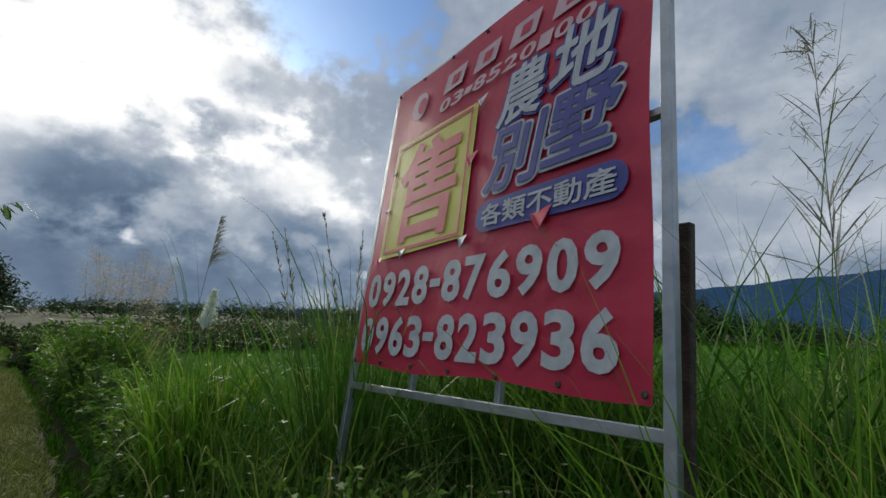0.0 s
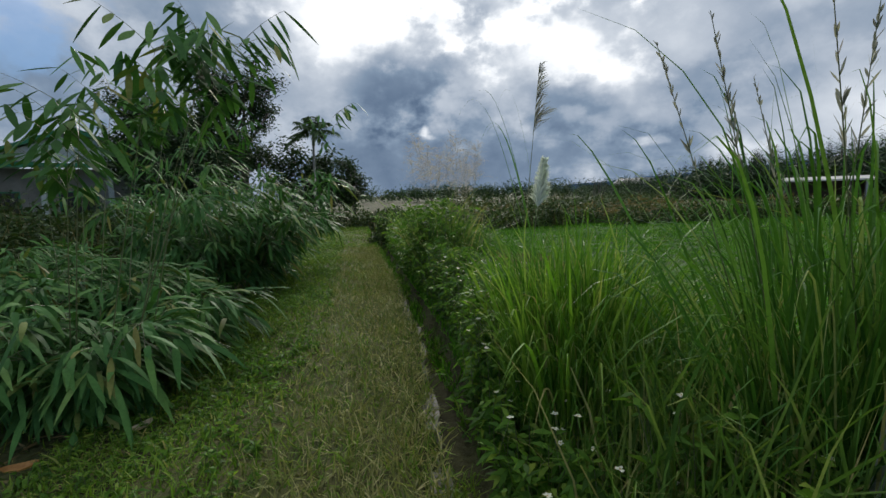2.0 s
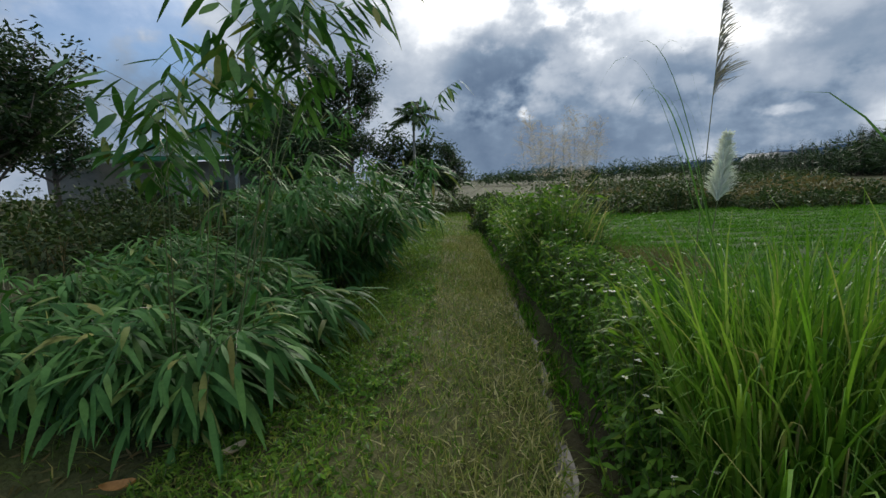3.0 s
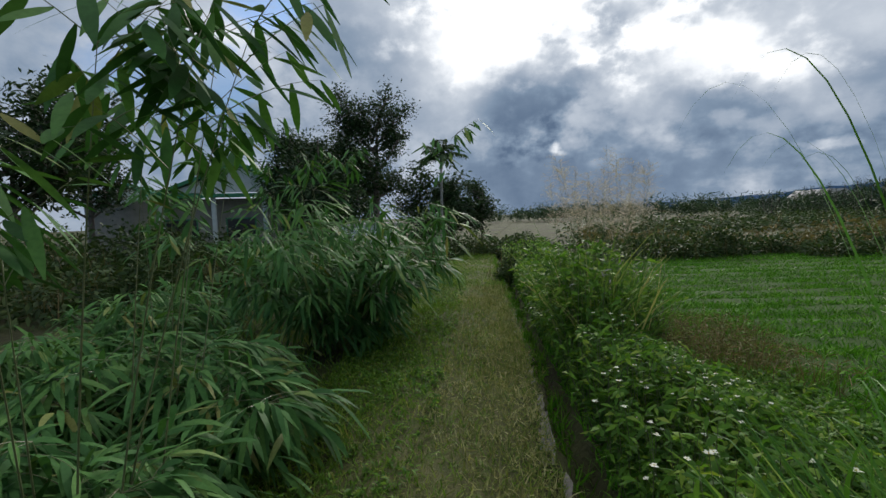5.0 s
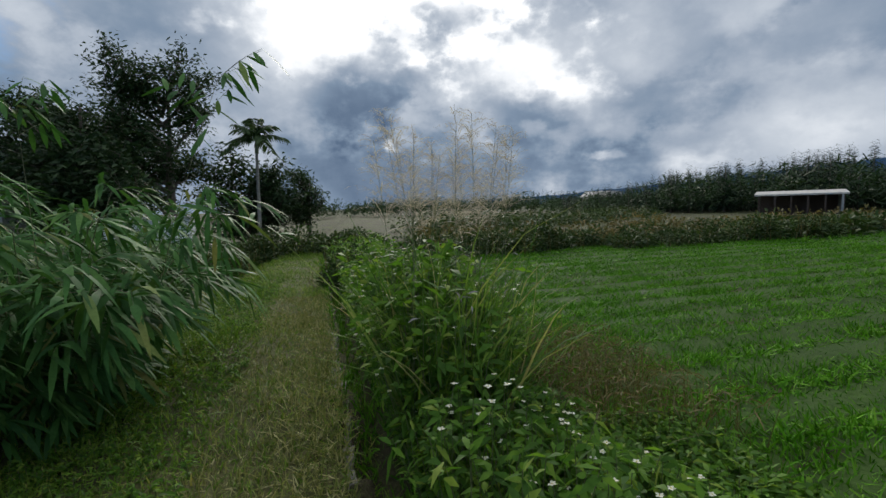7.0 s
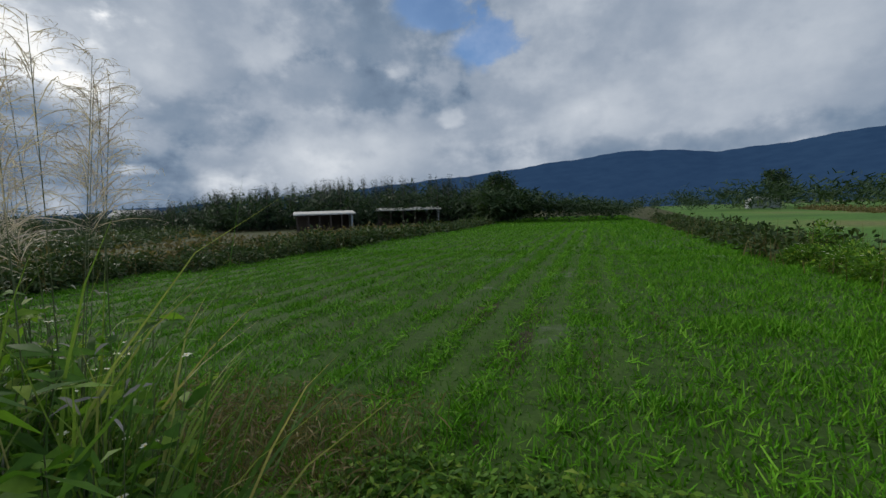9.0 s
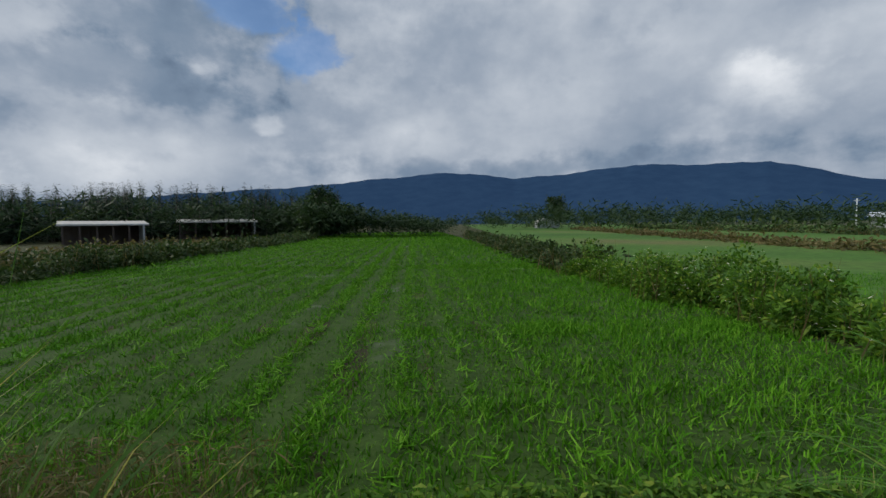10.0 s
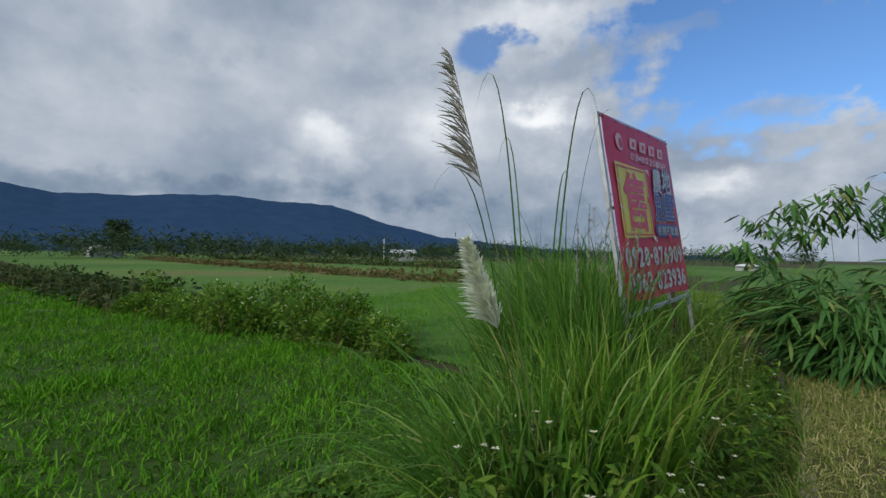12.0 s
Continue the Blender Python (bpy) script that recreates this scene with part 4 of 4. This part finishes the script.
bamboo(-2.8, 12.9, 50, .65, 3.2, "tall bamboo thicket with drooping leaves", per=14, combs=5,
       shoots=[(.8, .2, -.72, 12.3, 3.1, .2), (.3, -.2, -2.5, 12.6, 2.75, .12), (-.8, 0, -3.9, 12.8, 2.65, .1), (-.3, .2, -3.3, 13.0, 2.8, .1)])
bamboo(-6.3, 12.6, 26, 1.5, 1.3, "low bamboo thicket behind the path", per=12)
bamboo(-4.9, 16.8, 36, 1.2, 2.7, "bamboo thicket farther along the path", per=13)
bamboo(.05, .1, 52, .85, 2.1, "bamboo shrub overhanging the near end of the path", per=12, combs=9,
       shoots=[(.3, .2, .85, .5, 2.35, .14), (.2, .3, .45, .7, 2.55, .12), (0, .1, .15, .4, 2.7, .1), (.4, -.2, 1.25, .1, 2.3, .18), (-.2, 0, -.35, .2, 2.6, .12), (.3, -.2, .75, -.2, 2.5, .14), (.5, .3, 1.4, .6, 1.9, .2)])


# ---- tall grasses ----
def clump(name, x, y, n, height, wide, radius, mat, label, droop=(.1, .5), tilt=32, nseg=6, outer=6):
    t = thing(name, x, y, float(gz(x, y)) - .03, label, "grass clump")
    acc = Acc()
    r, a = radius * np.sqrt(R.uniform(0, 1, n)), R.uniform(0, 2 * np.pi, n)
    b = np.stack((r * np.cos(a), r * np.sin(a), np.zeros(n)), 1)
    way = unit(fan(n, 2, tilt) + b * np.array((.5, .5, 0)) / max(radius, .1) * .3)
    if 0 < x < 2.3:  # kept clear of the path
        way[:, 0] = np.maximum(way[:, 0], -.16 if x < 1.9 else -.28)
    acc.strips(b, way, height * R.uniform(.45, 1.1, n), wide * R.uniform(.5, 1.3, n), R.uniform(*droop, n), nseg, bend=.3 if x > 2.3 or height < 1.5 else .14, power=3.0)
    tagged(child("foliage", acc.mesh("foliage", [mat]), t), kind="stuff")
    for i in range(outer):  # long outer blades that stand clear
        acc = Acc()
        a = R.uniform(-1.3, 1.3) if x > 0 else R.uniform(0, 2 * math.pi)
        o = np.array([[math.cos(a), math.sin(a), 0]])
        acc.strips(o * radius, unit(o * R.uniform(.25, .6) + UP), height * R.uniform(.75, 1.0), wide * 1.2, R.uniform(.3, .5), 9, "blade", power=3.0)
        child("blade", acc.mesh("blade", [mat]), t)
    return t


def stalk(t, b, way, tall, droop, plume, spread, n, mat, hang=.3, drop=.35, thick=.005, label="", comb=(0, 0, 0), strand=.006):
    """A flowering stalk with its plume."""
    acc = Acc()
    mid = acc.tubes(np.array([b], float), unit(np.array([way], float)), tall, thick, droop, 14, 4, .3)[0]
    st = child("stalk", acc.mesh("stalk", [M["stem"]]), t)
    top = mid[-1]
    s = R.uniform(0, 1, n)
    i0 = int(14 * (1 - plume))
    idx = np.clip(i0 + s * (14 - i0), 0, 13.999)
    lo = idx.astype(int)
    p = mid[lo] + (mid[np.minimum(lo + 1, 14)] - mid[lo]) * (idx - lo)[:, None]
    acc = Acc()
    ax = unit((mid[-1] - mid[-3])[None])[0]
    way2 = unit(fan(n, 30, 80) * hang + ax + np.array(comb))
    twig = acc.strips(p, way2, spread * (1.15 - s * .75) * R.uniform(.7, 1.2, n), strand, drop, 4, "leaf")
    if hang > 3:  # an open panicle carries small hanging spikelets
        q = np.repeat(twig[:, 1:].reshape(-1, 3), 2, 0)
        acc.strips(q, fan(len(q), 70, 150), R.uniform(.02, .05, len(q)), .009, .1, 1, "leaf")
    tagged(child("plume", acc.mesh("plume", [mat]), st, label), kind="stuff")
    return top


clump("grass_clump", 1.38, 6.45, 2300, 1.75, .026, .3, M["clump"], "large bright green grass clump beside the path", (.12, .6), 20, 8)
c2 = clump("silvergrass", 1.5, 7.0, 1300, 1.85, .027, .26, M["silver"], "fountain of arching silvergrass with two plumes", (.2, .65), 48, 10)
stalk(c2, (-.35, .12, 0), (.15, .2, 1), 2.72, .02, .17, .22, 120, M["seed"], .7, .25, .005, "grey half-open plume", (1.0, .35, .1), .009)
stalk(c2, (-.36, .04, 0), (.21, .25, 1), 2.02, .05, .2, .16, 1300, M["plume"], .9, .35, .006, "fluffy silver-white plume", (.2, .35, -.1), .007)
for w_, long, sag in (((-.15, .18, 1), 4.3, .47), ((-.1, .24, 1), 4.0, .46), ((-.14, .1, 1), 4.2, .46), ((-.06, .2, 1), 4.5, .48), ((-.12, .15, 1), 3.7, .44), ((-.04, .26, 1), 3.9, .47),
                      ((.3, .5, 1), 2.9, .46), ((.45, .65, 1), 2.6, .46), ((.2, .7, 1), 2.7, .48), ((.5, .5, 1), 2.6, .45), ((.35, .3, 1), 2.9, .46), ((.1, .6, 1), 2.8, .48)):
    acc = Acc()
    acc.strips(np.array([[0, 0, 0.0]]), np.array([w_], float), long, .014, sag, 16, "blade", power=3.0)
    child("blade", acc.mesh("blade", [M["silver"]]), c2)
clump("grass_clump", 1.25, 7.1, 380, 1.5, .036, .22, M["clump"], "broad-bladed bright green grass beside the silvergrass", (.2, .6), 32, 9)
for i in range(84):  # blades that arch out over the field
    turn_, tip_ = radians(R.uniform(5, 200)), R.uniform(.35, .85)
    acc = Acc()
    acc.strips(np.array([[R.uniform(-.15, .2), R.uniform(-.1, .25), 0.0]]), np.array([[math.sin(turn_) * tip_, math.cos(turn_) * tip_, 1.0]]), R.uniform(1.7, 2.7), R.uniform(.012, .026), R.uniform(.4, .56), 14, "blade", power=3.0)
    child("blade", acc.mesh("blade", [M["silver"]]), c2)
clump("grass_clump", 1.9, 5.95, 260, 1.0, .028, .25, M["clump"], "broad-bladed green grass clump behind the billboard", (.1, .5), 28)
tall = clump("tall_grass", 1.95, 5.35, 750, 2.9, .02, .2, M["silver"], "tall bent grass growing at the billboard's edge", (.25, .6), 21, 9)
for i in range(5):
    stalk(tall, (R.uniform(-.2, .2), R.uniform(-.1, .3), 0), (R.uniform(-.3, .15), R.uniform(-.1, .3), 1), R.uniform(2.2, 2.6), .1, .25, .07, 40, M["seed"], .6, .1, .0045, strand=.009)
clump("grass_clump", 1.35, 5.2, 500, .85, .017, .3, M["clump"], "green grass clump below the billboard", (.1, .55), 36)
clump("grass_clump", 1.25, 4.1, 420, .95, .02, .28, M["clump"], "bright broad grass clump in front of the billboard", (.15, .6), 38)
clump("grass_clump", 1.95, 2.75, 800, 2.1, .015, .35, M["clump"], "green grass clump at the billboard's post", (.1, .5), 28)
clump("grass_clump", 2.5, 2.3, 1300, 2.3, .014, .7, M["fine"], "tangled tall grass behind the billboard", (.15, .55), 34)
pan = clump("panicle_grass", 2.35, 3.0, 60, 1.7, .012, .12, M["silver"], "tall grass with wide whorled seed head", (.1, .4), 25)
stalk(pan, (0, 0, 0), (.02, 0, 1), 2.75, .0, .3, .30, 60, M["seed"], 3.5, .12, .004, "open whorled panicle")
stalk(pan, (.5, -.25, 0), (.1, -.1, 1), 2.7, .05, .3, .26, 50, M["seed"], 3.5, .12, .004)
for x, y, h_ in [(.85, 11.0, 2.25), (.95, 11.3, 2.45), (1.1, 11.1, 2.6), (1.3, 11.4, 2.5), (1.5, 11.6, 2.6), (1.7, 11.9, 2.4), (1.15, 11.8, 2.45), (1.72, 12.6, 2.2)]:
    rd = clump("seeding_reed", x, y, 40, 1.5, .03, .1, M["weed"], "tall reed with airy pinkish seed head", (.1, .45), 20, 5, 0)
    tagged(rd, category="reed", group="reeds by the path")
    for j_ in range(3):
        stalk(rd, (R.uniform(-.12, .12), R.uniform(-.12, .12), 0), (R.uniform(-.16, .16), R.uniform(-.1, .1), 1), h_ * R.uniform(.93, 1.1), .03, .22, .34, 46, M["pink_seed"], 3.4, .4, .004, "airy pinkish panicle", (0, 0, 0), .004)


# ---- verge, weeds and path ----
def low_at(x, y):
    """How tall plants grow: they stay low where the path opens to the field."""
    dx, dy = x - .42, y - 9.25
    d, a = np.hypot(dx, dy), np.degrees(np.arctan2(dx, dy))
    return np.where((a > 31) & (a < 148) & (d > .3), np.maximum(1.6 - np.interp(a, [31, 42, 52], [.52, .52, .68]) * d, .25), 9.0)


def fill(name, label, category, n, x0, x1, y0, y1, h0, h1, wide, mat, droop=(.1, .6), tilt=45, nseg=3, keep=None, lift=0.0, away=False):
    x, y = scatter(n, x0, x1, y0, y1)
    x = x + path_x(y) + .15
    if keep is not None:
        ok = keep(x, y)
        x, y = x[ok], y[ok]
    acc = Acc()
    m = len(x)
    lean = fan(m, 2, tilt)
    if away:  # leaning off the path
        lean[:, 0] = np.where(x - path_x(y) < 2.9, np.abs(lean[:, 0]), lean[:, 0])
    acc.strips(stand(x, y) + UP * lift, lean, np.minimum(R.uniform(h0, h1, m) * (.75 + .3 * rough(x * .7, y * .7)), low_at(x, y)), wide * R.uniform(.6, 1.3, m), R.uniform(*droop, m), nseg, bend=.35)
    return stuff(name, acc, [mat], label, category)


fill("cut_grass", "dry yellowish grass clippings lying on the path", "grass", 26000, -.55, .56, 1, 17, .06, .22, .010, M["dry"], (0, .2), 84, 2, lambda x, y: R.uniform(0, 1, len(x)) < np.clip(.25 + .75 * (x - path_x(y) + .5) + .35 * rough(x, y, .8), .08, 1), .045)
fill("short_grass", "short green grass on the path's edges", "grass", 50000, -2.1, .56, 1, 18, .06, .18, .011, M["mown"], (.1, .5), 62, 1, lambda x, y: R.uniform(0, 1, len(x)) < np.clip(.5 + np.abs(x - path_x(y) - .1) / .9 + .25 * rough(x, y, .6), .15, 1), .03)
fill("short_grass", "short green grass farther along the path", "grass", 22000, -2.2, .7, 17, 32, .08, .2, .016, M["mown"], (.1, .5), 60, 2, None, .03)
fill("verge_grass", "tangled green grass along the ditch", "grass", 12000, 1.0, 3.4, 1.0, 7.6, .75, 1.35, .014, M["fine"], (.1, .45), 42, 3, away=True)
fill("tall_verge_grass", "tall tangled grass under and behind the billboard", "grass", 13000, 2.05, 4.4, 1.4, 5.0, 2.2, 3.2, .024, M["silver"], (.1, .4), 24, 5, lambda x, y: x > 2.12, 0.0, True)
fill("tall_verge_grass", "tall tangled grass in front of the billboard", "grass", 3800, 1.2, 2.1, 2.2, 6.0, 1.2, 1.9, .019, M["fine"], (.12, .45), 38, 4, away=True)
fill("sprawling_grass", "rough grass sprawling over the ditch's edge", "grass", 5000, .55, 1.3, 1.5, 5.6, .25, .6, .012, M["fine"], (.2, .7), 60, 3)
fill("edge_tufts", "grass tufts growing over the concrete lip", "grass", 6000, .52, .86, 4, 23, .08, .26, .01, M["mown"], (.2, .7), 62, 2, lambda x, y: (y > 12) | (rough(x * .2, y * 1.4) > .1))
fill("verge_grass", "mixed green grass among the weeds", "grass", 7000, 1.1, 2.6, 7.6, 24, .6, 1.3, .012, M["fine"], (.1, .4), 30, 3, away=True)
fill("meadow_grass", "short yellow-green grass round the near end of the path", "grass", 18000, -4, 4.5, -16, 1.4, .15, .4, .022, M["mown"], (.1, .5), 45, 2)
fill("verge_grass", "brownish seeding grass among the weeds", "grass", 2600, 1.0, 3.2, 1.5, 22, .5, 1.15, .006, M["brown_weed"], (.1, .4), 25, 4)
fill("left_grass", "rough green grass between the bamboo thickets", "grass", 24000, -7.5, -1.6, 4.5, 20, .12, .36, .014, M["mown"], (.1, .6), 50, 2, lambda x, y: (y > 7.6) | (R.uniform(0, 1, len(x)) < .25))
fill("meadow_grass", "rough light green meadow grass behind the billboard", "grass", 26000, 3.0, 14, -10, 3.4, .15, .4, .024, M["crop_grass"], (.1, .5), 40, 1)


def weeds(name, n, x0, x1, y0, y1, h0, h1, leaf, blooms, label):
    """Leafy weeds with three-part leaves and small white flowers."""
    x, y = scatter(n, x0, x1, y0, y1)
    x = x + path_x(y) + .15
    base = stand(x, y)
    h = np.minimum(R.uniform(h0, h1, n) * (.8 + .35 * rough(x * .8, y * .8)), low_at(x, y) * .9)
    acc = Acc()
    mid = acc.tubes(base, fan(n, 0, 22), h, .004, .05, 4, 3, .5, 1)
    for node in range(1, 5):
        for s in range(5):
            way = fan(n, 35, 110)
            p = mid[:, node] - UP * R.uniform(0, .06, (n, 1))
            acc.strips(p, way, leaf * R.uniform(.5, 1.4, n), leaf * .36, R.uniform(.15, .7, n), 2, "leaf", 0, R.uniform(-1.1, 1.1, n))
    k = int(n * blooms)
    i = R.integers(0, n, k)
    lim = low_at(x[i], y[i])
    i = i[(lim > 2) | (h[i] + .2 < lim)]
    k = len(i)
    q = mid[i, 4]
    st = acc.tubes(q, fan(k, 0, 35), R.uniform(.08, .22, k), .0018, 0, 1, 3, 1, 1)[:, -1]
    for s in range(5):
        a = s * 2 * np.pi / 5 + R.uniform(0, 1, k)
        acc.strips(st, np.stack((np.cos(a), np.sin(a), R.uniform(.05, .35, k)), 1), .02, .014, .1, 2, "leaf", 2, 0)
    acc.tubes(st - UP * .003, np.repeat(UP[None], k, 0), .006, .004, 0, 1, 4, .6, 3)
    return stuff(name, acc, [M["weed"], M["stem"], M["petal"], M["yellow_eye"]], label, "weeds")


weeds("flowering_weeds", 3500, .92, 2.3, 6.9, 13, .35, 1.0, .08, .12, "leafy weeds with small white daisy flowers beside the ditch")
weeds("flowering_weeds", 2100, 1.5, 3.2, 7.0, 11, .35, .85, .08, .4, "leafy weeds with small white daisy flowers at the field's edge")
weeds("flowering_weeds", 1100, .88, 2.6, 12.5, 24, .4, 1.05, .15, .05, "leafy weeds along the ditch farther on")
weeds("flowering_weeds", 1100, .8, 1.7, 2.2, 7.4, .3, .6, .08, .1, "low leafy weeds with white flowers along the ditch")
weeds("low_weeds", 1900, 1.3, 3.3, 1.6, 6.0, .6, 1.1, .075, .05, "dark leafy weeds growing under the billboard")
weeds("tall_weeds", 320, .95, 1.65, 10.5, 12.2, 1.0, 1.6, .12, .1, "tall dark leafy weeds below the reeds")
weeds("creeping_weeds", 3200, -2.0, -.45, 4.5, 20, .04, .2, .055, 0, "low creeping green weeds on the path's bank")
stalks = Acc()
n = 320  # bristly seed heads among the weeds
x, y = scatter(n, .95, 2.4, 9.6, 16)
ok = low_at(x, y) > 2
x, y = x[ok], y[ok]
n = len(x)
m_ = stalks.tubes(stand(x, y), fan(n, 0, 14), R.uniform(.9, 1.35, n), .003, .03, 5, 3, .5)
stalks.strips(m_[:, -1], fan(n, 15, 75), R.uniform(.08, .14, n), .014, .5, 4, "leaf", 1)
stuff("bristle_grass", stalks, [M["stem"], M["seed"]], "nodding bristle grass heads above the weeds", "grass")


fill("reed_leaves", "tall grass blades among the reeds", "grass", 800, 1.0, 1.75, 10.5, 12.3, 1.5, 2.4, .022, M["fine"], (.1, .4), 24, 5)
fill("path_tufts", "rough olive tufts on the path's grassy side", "grass", 9000, -2.0, .1, 1.5, 16, .14, .34, .012, M["mown"], (.2, .6), 60, 2, None, .02)
fill("dead_stems", "brown seeding stems at the weeds' edge", "weeds", 900, 1.9, 3.4, 10.2, 13, .8, 1.7, .007, M["brown_weed"], (.1, .45), 28, 4)


# ---- crop ----
def crop():
    acc = Acc()
    for a0_, a1_, step, size in [(0, 16, .1, .17), (16, 45, .3, .27), (45, 95, .8, .42)]:
        rows = np.arange(4.2, 20.4, .78)
        aa_ = np.arange(a0_, a1_, step)
        A, B = np.meshgrid(aa_, rows, indexing="ij")
        A, B = A.ravel() + R.normal(0, step * .3, A.size), B.ravel() + R.normal(0, .06, B.size)
        x, y = field_at(A, B)
        ok = R.uniform(0, 1, len(x)) < .85
        x, y = x[ok], y[ok]
        for s in range(7):
            acc.strips(stand(x, y) + np.array((0, 0, .03)) + R.normal(0, .04, (len(x), 3)) * np.array((1, 1, .3)), fan(len(x), 20, 80), size * R.uniform(.6, 1.4, len(x)), size * .5, .3, 1, "leaf")
    stuff("crop_rows", acc, [M["crop"]], "rows of young bright green crop plants", "crop")
    acc = Acc()
    for a0_, a1_, n_, h_, w_ in [(-1.8, 6, 95000, .18, .018), (5, 18, 90000, .2, .026), (16, 45, 36000, .25, .056), (40, 100, 22000, .3, .13)]:
        A, B = R.uniform(a0_, a1_, n_), R.uniform(-.4, 20.6, n_)
        x, y = field_at(A, B)
        dens = .92 - .16 * ((B > 4) & (A < 20)) + .25 * (A < 4) + .5 * rough(x * .35, y * .35 + 2) + np.clip((6 - B) / 4, 0, .6) + np.clip((A - 9) / 20, 0, .45)
        ok = R.uniform(0, 1, n_) < np.clip(dens, .1, 1)
        x, y = x[ok], y[ok]
        m = len(x)
        acc.strips(stand(x, y) + np.array((0, 0, .015)), fan(m, 5, 50), h_ * R.uniform(.4, 1.3, m) * (1 + .5 * rough(x * 1.3, y * 1.3)) * np.where((B[ok] > 4) & (A[ok] > 2.5), .62, 1.0), w_ * R.uniform(.6, 1.3, m), R.uniform(.1, .6, m), 2 if a0_ < 0 else 1)
    stuff("field_grass", acc, [M["crop_grass"]], "bright green grass and seedlings covering the wet field", "grass")


crop()
acc = Acc()
n = 1100  # brown dead weeds at the field's near corner
x, y = scatter(n, 1.7, 3.4, 10.6, 13.0)
acc.strips(stand(x, y), fan(n, 2, 40), R.uniform(.3, .95, n), .007, .3, 4)
acc.strips(stand(x, y) + UP * .35, fan(n, 30, 100), R.uniform(.08, .2, n), .012, .3, 2, "leaf")
stuff("dead_weeds", acc, [M["brown_weed"]], "reddish brown dead weeds at the field's corner", "weeds")


# ---- small things ----
def fallen(x, y, rz, long, mat, label):
    t = thing("fallen_leaf", x, y, float(gz(x, y)) + .045, label, "leaf", "fallen leaves", rz)
    bm = bmesh.new()
    g = bmesh.ops.create_grid(bm, x_segments=6, y_segments=4, size=.5)
    for v in g["verts"]:
        u, q = v.co.x * 2, v.co.y * 2
        v.co = (u * long / 2, q * long * .26 * math.sqrt(max(0, 1 - abs(u) ** 1.8)), .025 * q * q + .02 * u * u)
    part("blade", bm, mat, t)
    acc = Acc()
    acc.tubes(np.array([[-long / 2, 0, .02]]), np.array([[-1, .1, .1]]), .05, .003, 0, 2, 4, .6)
    child("leaf_stalk", acc.mesh("leaf_stalk", [mat]), t)


fallen(-1.5, 7.15, 60, .17, M["pale_dead"], "pale dry fallen leaf on dark soil")
fallen(-2.1, 6.9, 20, .2, M["dead"], "brown curled fallen leaf on dark soil")
fallen(-2.35, 6.45, 15, .2, M["pale_dead"], "grey dry fallen leaf on dark soil")
acc = Acc()
n = 420
x, y = scatter(n, -3.6, -1.2, 5.2, 8.0)
acc.strips(stand(x, y) + np.array((0, 0, .02)), fan(n, 78, 95), R.uniform(.06, .2, n), .02, .05, 2, "leaf")
stuff("leaf_litter", acc, [M["brown_weed"]], "dead leaves and twigs on the soil under the bamboo", "leaf litter")
dead = thing("dead_leaf", -4.0, 12.0, 1.0, "orange dead leaf caught in the bamboo", "leaf")
acc = Acc()
acc.strips(np.array([[0, 0, .1]]), np.array([[.3, -.1, -1.0]]), .28, .08, .2, 4, "leaf")
child("blade", acc.mesh("blade", [M["dead"]]), dead)

edge = new("ditch_edge")
tagged(edge, "broken concrete lip between path and ditch", "kerb", kind="structure")
y = -1.0
while y < 24:
    long = float(R.uniform(.3, .62))
    bm = box(-.05, 0, -.2, .055, long - .03, .028)
    bmesh.ops.subdivide_edges(bm, edges=bm.edges[:], cuts=2, use_grid_fill=True)
    for v in bm.verts:
        v.co += Vector(R.uniform(-.02, .02, 3))
    ob = part("stone", bm, M["stone"], edge)
    ob.matrix_basis = pose(float(path_x(y)) + .66 + float(R.uniform(-.03, .03)), y, float(R.uniform(-.05, .02)) - .002 * y, 0, 0, float(R.uniform(-3, 3)) + (math.degrees(math.atan(.105 * max(4 - y, 0) ** .5))))
    y += long
